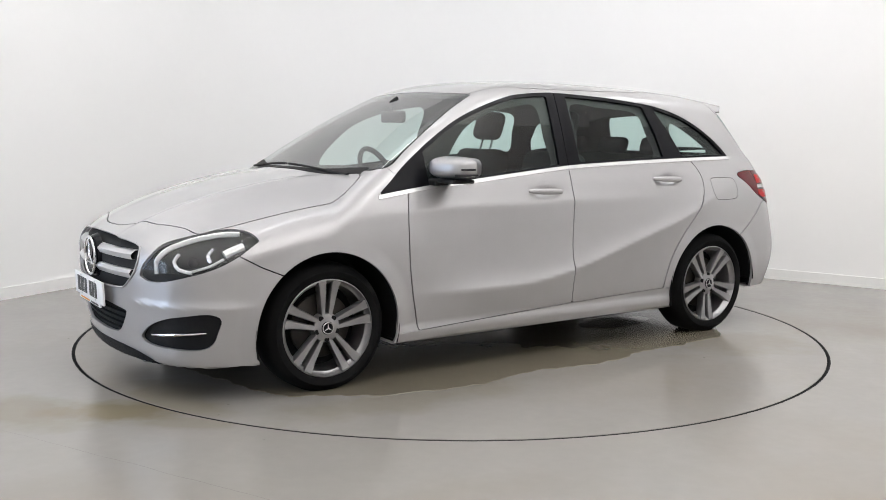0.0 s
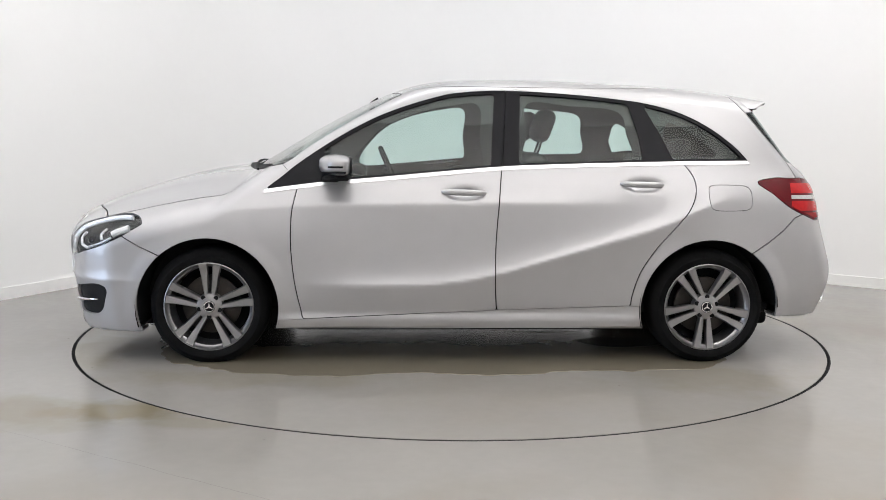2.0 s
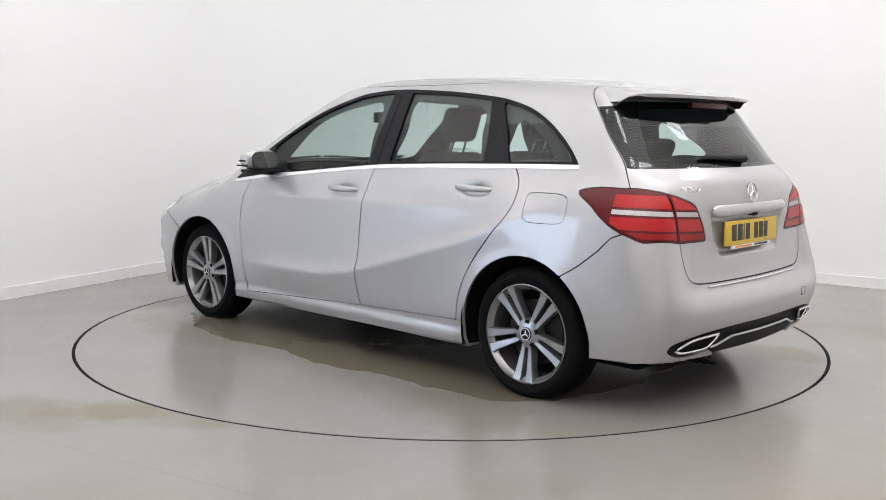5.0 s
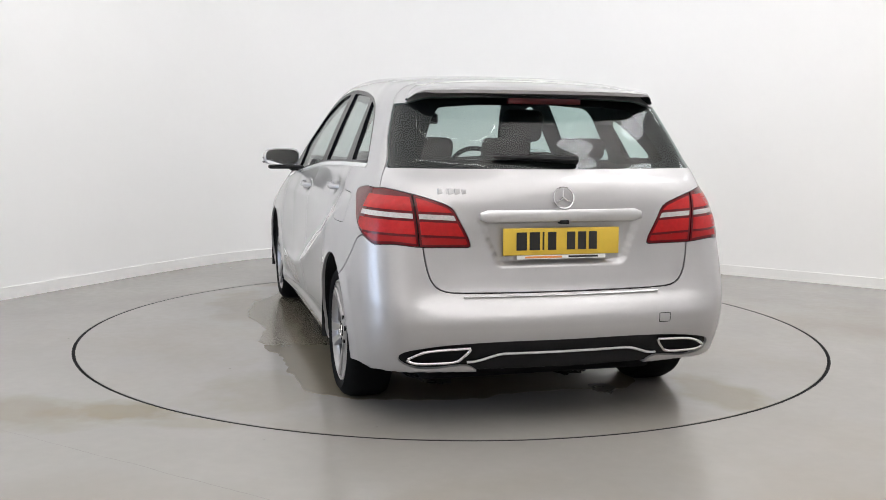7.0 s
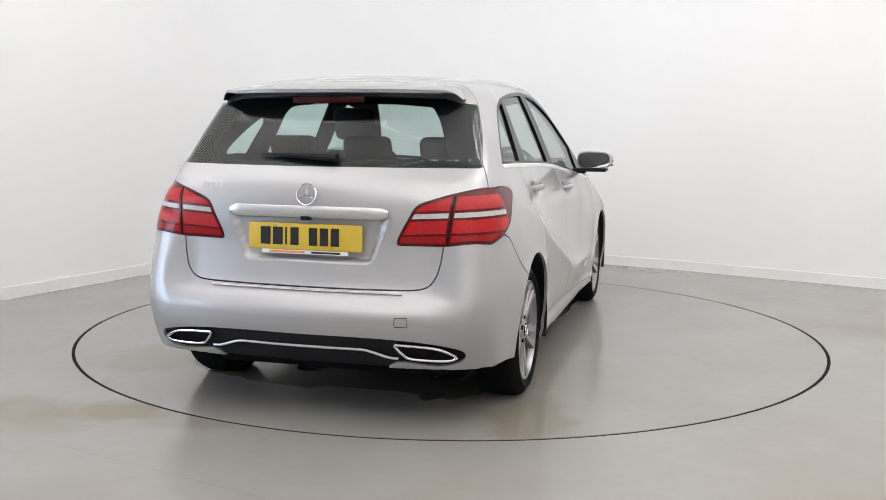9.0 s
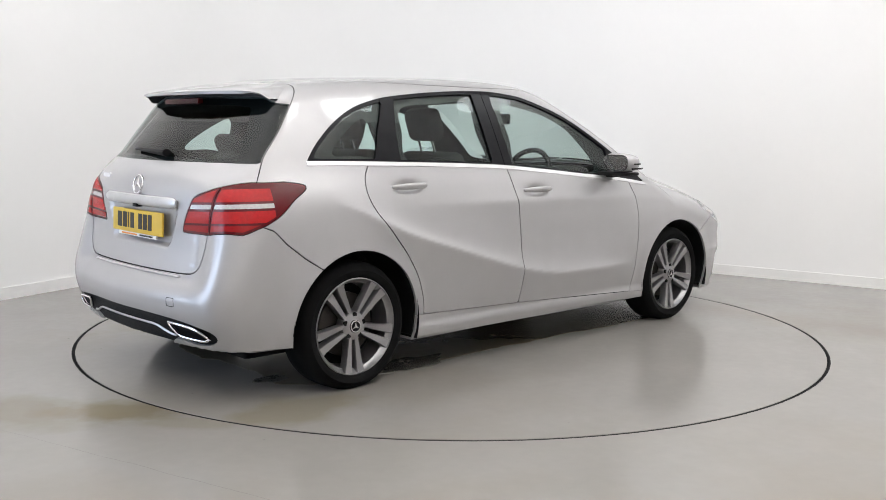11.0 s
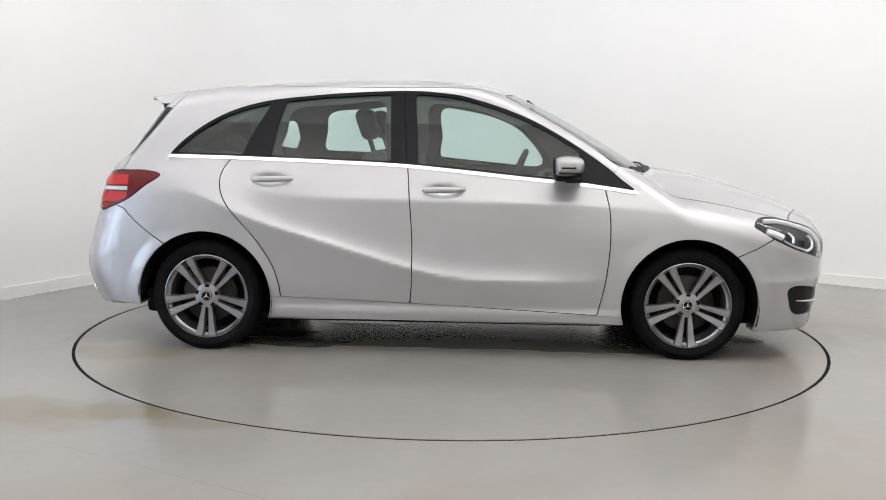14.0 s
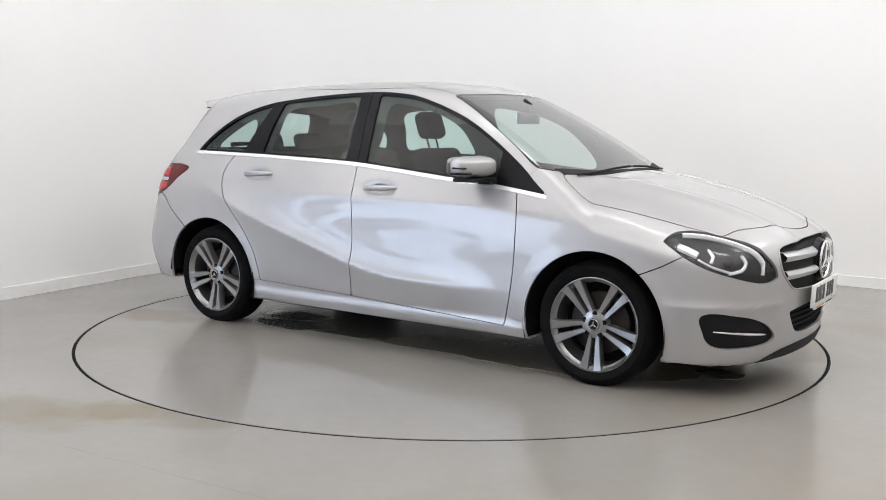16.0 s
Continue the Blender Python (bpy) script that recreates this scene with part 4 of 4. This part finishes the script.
        part("wiper", add_tube(bmesh.new(), q, .0065, 6), BLACK_PLASTIC, car, "black windscreen wiper")
    bm = bmesh.new()
    rows = []
    for i in range(31):
        y = -.66 + 1.32 * i / 30
        xc = float(np.interp(abs(y), [0, .28, .48, .66], [1.215, 1.18, 1.118, 1.052]))
        rows.append([bm.verts.new((xc + dx, y, float(top_z(np.float64(xc + dx), np.float64(y))) + dz)) for dx, dz in ((.03, -.02), (.018, .0035), (-.02, .003), (-.04, -.002))])
    for a, b in zip(rows, rows[1:]):
        for k in range(3):
            bm.faces.new((a[k], a[k + 1], b[k + 1], b[k]))
    part("scuttle", bm, BLACK_PLASTIC, car, "black scuttle panel at the windscreen's foot")


def build_cabin(car):
    bm = bmesh.new()
    add_box(bm, (.55, -.70, .55), (1.02, .70, .98), .06)
    add_box(bm, (.35, -.16, .45), (.62, .16, .80), .04)
    add_box(bm, (.55, -.56, .90), (.80, -.18, 1.03), .04)
    part("dashboard", bm, DASH, car)
    bm = bmesh.new()
    add_box(bm, (-1.75, -.70, .25), (.95, .70, .32), .02)
    add_box(bm, (-1.95, -.60, .32), (-1.30, .60, .72), .04)
    part("cabin_floor", bm, DASH, car)

    def pad(lo, hi, r, m=None):
        bm = bmesh.new()
        add_box(bm, lo, hi, r, m)
        return bm
    for s in (1, -1):
        y = s * .37
        seat = part("front_seat", pad((-.28, y - .25, .42), (.26, y + .25, .60), .06), SEAT, car, "black fabric front seat with headrest")
        lean = Matrix.Translation((-.26, y, .56)) @ Matrix.Rotation(radians(-19), 4, "Y")
        bm = pad((-.07, -.245, 0), (.07, .245, .60), .06, lean)
        part("backrest", bm, SEAT, seat)
        bm = pad((-.03, -.125, .665), (.07, .125, .855), .045, lean)
        part("headrest", bm, SEAT, seat)
        for k in (-1, 1):
            q = [lean @ P(.0, k * .055, .58), lean @ P(.0, k * .055, .70)]
            part("headrest_post", add_tube(bmesh.new(), q, .007, 8, up=P(1, 0, 0)), CHROME, seat)
    bench = part("rear_bench", pad((-1.10, -.62, .42), (-.62, .62, .62), .06), SEAT, car, "black fabric rear bench")
    lean = Matrix.Translation((-1.08, 0, .58)) @ Matrix.Rotation(radians(-20), 4, "Y")
    part("backrest", pad((-.06, -.62, 0), (.06, .62, .56), .05, lean), SEAT, bench)
    for y in (-.40, 0, .40):
        part("headrest", pad((-.03, y - .125, .565), (.05, y + .125, .675), .035, lean), SEAT, bench)
    # steering wheel on the right, as on British cars
    m = Matrix.Translation((.38, -.37, .965)) @ Matrix.Rotation(radians(-66), 4, "Y")
    ring = [m @ P(.185 * math.cos(a), .185 * math.sin(a), 0) for a in np.linspace(0, 2 * math.pi, 41)]
    bm = add_tube(bmesh.new(), ring, .016, 10, up=m.to_3x3() @ P(0, 0, 1))
    add_tube(bm, [m @ P(-.17, 0, -.01), m @ P(.0, 0, -.03)], .03, 8)
    add_tube(bm, [m @ P(0, -.17, -.01), m @ P(0, .17, -.01)], .026, 8, .5)
    add_box(bm, (-.06, -.07, -.05), (.06, .07, -.005), .02, m)
    part("steering_wheel", bm, DASH, car)
    mir = part("rear_view_mirror", pad((.475, -.125, 1.295), (.505, .125, 1.365), .013), BLACK_PLASTIC, car, "black interior mirror")
    bm = bmesh.new()
    add_box(bm, (.471, -.113, 1.304), (.4745, .113, 1.356))
    part("mirror_glass", bm, MIRROR, mir, smooth=False)
    part("stem", add_tube(bmesh.new(), [P(.50, 0, 1.355), P(.50, 0, 1.41), P(.46, 0, 1.435)], .016, 8, up=P(0, 1, 0)), BLACK_PLASTIC, mir)


def build_car():
    car = thing("car", "silver five-door hatchback with grey alloy wheels on a turntable", "car")
    build_shell(car)
    build_side_glass(car)
    build_under(car)
    build_front(car)
    build_rear(car)
    build_side_trim(car)
    build_cabin(car)
    for x, z in WHEELS:
        for s in (1, -1):
            build_wheel(car, x, s, 92 if x > 0 and s > 0 else 272)
    return car



# ---------- room ----------
RING = 2.255
plan = spline([(-4.2, -1.05), (-3.9, -.45), (-3.26, .77), (-2.90, 1.48), (-2.54, 2.19), (-1.97, 3.06), (-1.2, 3.62), (-.3, 3.78), (.6, 3.52), (1.46, 3.06), (2.05, 2.74), (2.52, 2.43), (3.05, 2.08), (3.58, 1.72), (5.2, .62), (7.5, -.95)], .12)


def wall_band(name, pts, z0, z1, thick, mat, label="", cat=""):
    bm = bmesh.new()
    cols = []
    n = len(pts)
    for i, p in enumerate(pts):
        d = pts[min(i + 1, n - 1)] - pts[max(i - 1, 0)]
        nrm = np.array([-d[1], d[0]]) / np.hypot(*d)
        q = p + nrm * thick
        cols.append([bm.verts.new((p[0], p[1], z0)), bm.verts.new((p[0], p[1], z1)), bm.verts.new((q[0], q[1], z1)), bm.verts.new((q[0], q[1], z0))])
    for a, b in zip(cols, cols[1:]):
        for i in range(4):
            bm.faces.new((a[i], a[(i + 1) % 4], b[(i + 1) % 4], b[i]))
    bm.faces.new(cols[0])
    bm.faces.new(cols[-1])
    bmesh.ops.recalc_face_normals(bm, faces=bm.faces[:])
    ob = part(name, bm, mat, None)
    return tagged(ob, label, cat, kind="structure")


def build_room():
    wall_band("wall_north", plan, -.02, CEILING, .15, WALL, "smooth white studio wall with a rounded corner", "wall")
    wall_band("baseboard", plan, .0, .088, -.014, SKIRT, "white skirting board along the curved wall", "skirting")
    bm = bmesh.new()
    add_box(bm, (-7.5, -9.2, -.02), (7.8, -9.05, CEILING))
    tagged(part("wall_south", bm, WALL, None, smooth=False), "plain white wall behind the camera", "wall", kind="structure")
    bm = bmesh.new()
    add_box(bm, (7.5, -9.05, -.02), (7.65, -.95, CEILING))
    tagged(part("wall_east", bm, WALL, None, smooth=False), "plain white side wall", "wall", kind="structure")
    slant = Matrix.Translation((-4.2, -1.05, 0)) @ Matrix.Rotation(math.atan2(-2.55, -1.3), 4, "Z")
    bm = bmesh.new()
    add_box(bm, (0, .0, 2.65), (2.86, -.15, CEILING), m=slant)
    add_box(bm, (2.86, 0, -.02), (7.9, -.15, CEILING), m=slant)
    door = tagged(new("door_1"), "sectional loading door with glazed rows letting daylight in", "door", kind="structure")
    for k in range(7):
        pb = bmesh.new()
        add_box(pb, (.02, -.02, .02 + .38 * k), (2.84, -.07, .02 + .38 * k + (.24 if k < 6 else .33)), .01, slant)
        part("door_panel", pb, SKIRT, door)
    tagged(part("wall_west", bm, WALL, None, smooth=False), "plain white side wall", "wall", kind="structure")
    bm = bmesh.new()
    add_box(bm, (-7.6, -9.3, CEILING), (7.8, 4.4, CEILING + .1))
    tagged(part("ceiling", bm, CEIL, None, smooth=False), "flat white ceiling", "ceiling", kind="structure")
    # floor with a round pit for the turntable
    bm = bmesh.new()
    n = 180
    inner = [bm.verts.new(((RING + .0090) * math.cos(2 * math.pi * i / n), (RING + .0090) * math.sin(2 * math.pi * i / n), 0)) for i in range(n)]
    deep = [bm.verts.new((v.co.x, v.co.y, -.04)) for v in inner]
    outer = [bm.verts.new((9.5 * math.cos(2 * math.pi * i / n), -2.5 + 9.5 * math.sin(2 * math.pi * i / n), 0)) for i in range(n)]
    for i in range(n):
        j = (i + 1) % n
        bm.faces.new((inner[i], outer[i], outer[j], inner[j]))
        bm.faces.new((deep[i], inner[i], inner[j], deep[j]))
    tagged(part("floor", bm, FLOOR, None, smooth=False), "glossy grey painted concrete floor with faint scuffs", "floor", kind="structure")
    bm = bmesh.new()
    prof = [(RING - .0085, -.030), (RING - .0085, -.0015), (RING - .006, -.0006), (RING + .006, -.0006), (RING + .0085, -.0015), (RING + .0085, -.030)]
    rings = [[bm.verts.new((q * math.cos(2 * math.pi * i / n), q * math.sin(2 * math.pi * i / n), z)) for i in range(n)] for q, z in prof]
    for a, b in zip(rings, rings[1:]):
        for i in range(n):
            bm.faces.new((a[i], a[(i + 1) % n], b[(i + 1) % n], b[i]))
    tagged(part("trim", bm, RUBBER, None), "black rubber seal round the turntable", "seal", kind="structure")


def build_turntable():
    table = thing("turntable", "round grey turntable set flush into the floor", "turntable")
    bm = bmesh.new()
    n = 180
    prof = [(RING - .0090, -.029), (RING - .0090, -.003), (RING - .0105, 0)]
    rings = [[bm.verts.new((r * math.cos(2 * math.pi * i / n), r * math.sin(2 * math.pi * i / n), z)) for i in range(n)] for r, z in prof]
    for a, b in zip(rings, rings[1:]):
        for i in range(n):
            j = (i + 1) % n
            bm.faces.new((a[i], a[j], b[j], b[i]))
    part("rim", bm, FLOOR_DISC, table)
    bm = bmesh.new()
    top = [bm.verts.new(((RING - .0105) * math.cos(2 * math.pi * i / n), (RING - .0105) * math.sin(2 * math.pi * i / n), 0)) for i in range(n)]
    bm.faces.new(top)
    part("deck", bm, FLOOR_DISC, table, smooth=False)
    return table


def puddle(at, r, stretch, seed):
    """A thin sheet of spilt water with a ragged outline."""
    bm = bmesh.new()
    n = 48
    ring = []
    for i in range(n):
        a = 2 * math.pi * i / n
        k = r * (1 + .38 * noise.noise((math.cos(a) * 1.3 + seed, math.sin(a) * 1.3, seed)) + .22 * noise.noise((math.cos(a) * 4 + seed, math.sin(a) * 4, 2.0)))
        ring.append((at[0] + k * stretch * math.cos(a), at[1] + k * math.sin(a)))
    top = [bm.verts.new((x, y, .0044)) for x, y in ring]
    low = [bm.verts.new((at[0] + (x - at[0]) * 1.015, at[1] + (y - at[1]) * 1.015, .0004)) for x, y in ring]
    bm.faces.new(top)
    for i in range(n):
        bm.faces.new((low[i], low[(i + 1) % n], top[(i + 1) % n], top[i]))
    return tagged(part("puddle", bm, WATER, None), "thin dark puddle of water under the car", "puddle", "puddles on the turntable")


def wet_shade_film():
    """A sheet of dirty rinsing water, most of it to the left; under the car its brown paints the shade."""
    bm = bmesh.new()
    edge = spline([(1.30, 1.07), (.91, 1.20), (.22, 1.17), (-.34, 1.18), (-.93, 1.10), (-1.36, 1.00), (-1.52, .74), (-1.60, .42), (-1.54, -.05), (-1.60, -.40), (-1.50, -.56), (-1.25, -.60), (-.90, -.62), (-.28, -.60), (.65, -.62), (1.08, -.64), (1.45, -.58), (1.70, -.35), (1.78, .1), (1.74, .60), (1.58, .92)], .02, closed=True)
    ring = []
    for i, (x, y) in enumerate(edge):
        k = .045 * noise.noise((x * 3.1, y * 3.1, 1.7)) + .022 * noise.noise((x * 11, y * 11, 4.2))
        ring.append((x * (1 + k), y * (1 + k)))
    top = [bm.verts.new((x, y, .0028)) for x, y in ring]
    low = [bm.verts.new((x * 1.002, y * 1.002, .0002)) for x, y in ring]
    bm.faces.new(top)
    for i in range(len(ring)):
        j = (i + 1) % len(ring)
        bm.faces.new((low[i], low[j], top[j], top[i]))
    return tagged(part("wet_shade_patch", bm, WET_AND_SHADE, None, smooth=False), "brown film of dirty water on the left, painted car shade beneath", "water")


def floor_crack():
    """A hairline crack in the floor before the turntable."""
    bm = bmesh.new()
    a, b = Vector((-1.95, -2.145, 0)), Vector((-.40, -3.03, 0))
    side = (b - a).cross(Vector((0, 0, 1))).normalized()
    rows = []
    for i in range(60):
        u = i / 59
        c = a.lerp(b, u) + side * (.010 * noise.noise((u * 9, 0, 3)) + .004 * noise.noise((u * 40, 0, 5)))
        w = .0012 + .0010 * noise.noise((u * 14, 2, 0))
        rows.append([bm.verts.new((q.x, q.y, .0006)) for q in (c - side * w, c + side * w)])
    for p, q in zip(rows, rows[1:]):
        bm.faces.new((p[0], q[0], q[1], p[1]))
    tagged(part("trim", bm, CRACK, None, smooth=False), "hairline crack in the painted floor", "crack", kind="structure")


def spin(t):
    """The turntable's turn at t seconds."""
    return Matrix.Rotation(radians(214.456 - 15.5077 * t), 4, "Z")


def motions():
    times = [i * .5 for i in range(33)]
    walk(CAR, [(t, spin(t) @ pose(-.003, .091, 0)) for t in times])
    walk(TABLE, [(t, spin(t)) for t in times])
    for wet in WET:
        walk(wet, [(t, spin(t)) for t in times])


def floor_paint(name, seed, blots=()):
    """Worn grey floor paint with faint brown stains and uneven gloss. blots: dried-on stains (x, y, half length, half width, strength)."""
    m = material(name, (.275, .262, .243), .19, 0, .05, 1.2, 0, 30, rough_spread=.06)
    nt = m.node_tree
    b = nt.nodes["Principled BSDF"]
    src = b.inputs["Base Color"].links[0].from_socket
    tc = nt.nodes.new("ShaderNodeTexCoord")
    mp = nt.nodes.new("ShaderNodeMapping")
    mp.inputs["Location"].default_value = (seed, seed * 2, 0)
    nt.links.new(tc.outputs["Object"], mp.inputs[0])
    nz = nt.nodes.new("ShaderNodeTexNoise")
    nz.inputs["Scale"].default_value, nz.inputs["Detail"].default_value = .55, 6
    nt.links.new(mp.outputs[0], nz.inputs["Vector"])
    rp = nt.nodes.new("ShaderNodeMapRange")
    rp.inputs[1].default_value, rp.inputs[2].default_value, rp.inputs[4].default_value = .50, .70, .45
    nt.links.new(nz.outputs[0], rp.inputs[0])
    mx = nt.nodes.new("ShaderNodeMixRGB")
    mx.inputs[2].default_value = (.22, .185, .135, 1)
    nt.links.new(rp.outputs[0], mx.inputs[0])
    nt.links.new(src, mx.inputs[1])
    last = mx.outputs[0]
    for bx, by, rx, ry, strength in blots:
        at = nt.nodes.new("ShaderNodeVectorMath")
        at.operation = "SUBTRACT"
        at.inputs[1].default_value = (bx, by, 0)
        nt.links.new(tc.outputs["Object"], at.inputs[0])
        sc = nt.nodes.new("ShaderNodeVectorMath")
        sc.operation = "MULTIPLY"
        sc.inputs[1].default_value = (1 / rx, 1 / ry, 0)
        nt.links.new(at.outputs[0], sc.inputs[0])
        ln = nt.nodes.new("ShaderNodeVectorMath")
        ln.operation = "LENGTH"
        nt.links.new(sc.outputs[0], ln.inputs[0])
        wob = nt.nodes.new("ShaderNodeTexNoise")
        wob.inputs["Scale"].default_value, wob.inputs["Detail"].default_value = 3.5, 6
        nt.links.new(mp.outputs[0], wob.inputs["Vector"])
        ad = nt.nodes.new("ShaderNodeMath")
        ad.operation = "MULTIPLY_ADD"
        ad.inputs[1].default_value = 1.6
        nt.links.new(wob.outputs[0], ad.inputs[0])
        nt.links.new(ln.outputs["Value"], ad.inputs[2])
        rg = nt.nodes.new("ShaderNodeMapRange")
        rg.inputs[1].default_value, rg.inputs[2].default_value, rg.inputs[3].default_value, rg.inputs[4].default_value = 1.3, 1.85, strength, 0
        nt.links.new(ad.outputs[0], rg.inputs[0])
        bl = nt.nodes.new("ShaderNodeMixRGB")
        bl.inputs[2].default_value = (.185, .155, .090, 1)
        nt.links.new(rg.outputs[0], bl.inputs[0])
        nt.links.new(last, bl.inputs[1])
        last = bl.outputs[0]
    # small dark specks of grit
    vo = nt.nodes.new("ShaderNodeTexVoronoi")
    vo.inputs["Scale"].default_value = 3.5
    nt.links.new(mp.outputs[0], vo.inputs["Vector"])
    sp = nt.nodes.new("ShaderNodeMapRange")
    sp.inputs[1].default_value, sp.inputs[2].default_value, sp.inputs[3].default_value, sp.inputs[4].default_value = .012, .03, .55, 0
    nt.links.new(vo.outputs["Distance"], sp.inputs[0])
    m2 = nt.nodes.new("ShaderNodeMixRGB")
    m2.inputs[2].default_value = (.10, .09, .08, 1)
    nt.links.new(sp.outputs[0], m2.inputs[0])
    nt.links.new(last, m2.inputs[1])
    nt.links.new(m2.outputs[0], b.inputs["Base Color"])
    return m


FLOOR = floor_paint("grey_floor_paint", 1.3, ((-1.50, -1.90, .36, .17, .75), (-1.95, -1.95, .55, .30, .5), (-1.15, -2.06, .30, .10, .3)))
FLOOR_DISC = floor_paint("grey_turntable_paint", 4.1, ((-1.75, -.85, .40, .25, .5), (1.1, 1.25, .8, .22, .3), (-1.3, 1.3, .6, .3, .3), (2.0, .7, .2, .5, .4)))
build_room()
TABLE = build_turntable()
CAR = build_car()
WET = [puddle(*p) for p in (((-1.02, .42), .13, 2.2, 1.0), ((-.55, .08), .07, 3.6, 2.3), ((-1.05, -.30), .12, 2.0, 3.1), ((-1.58, -.34), .05, 1.8, 4.7), ((-.85, -.55), .11, 2.4, 5.9), ((1.80, -.15), .09, 1.5, 6.4))]
WET.append(wet_shade_film())
floor_crack()
motions()
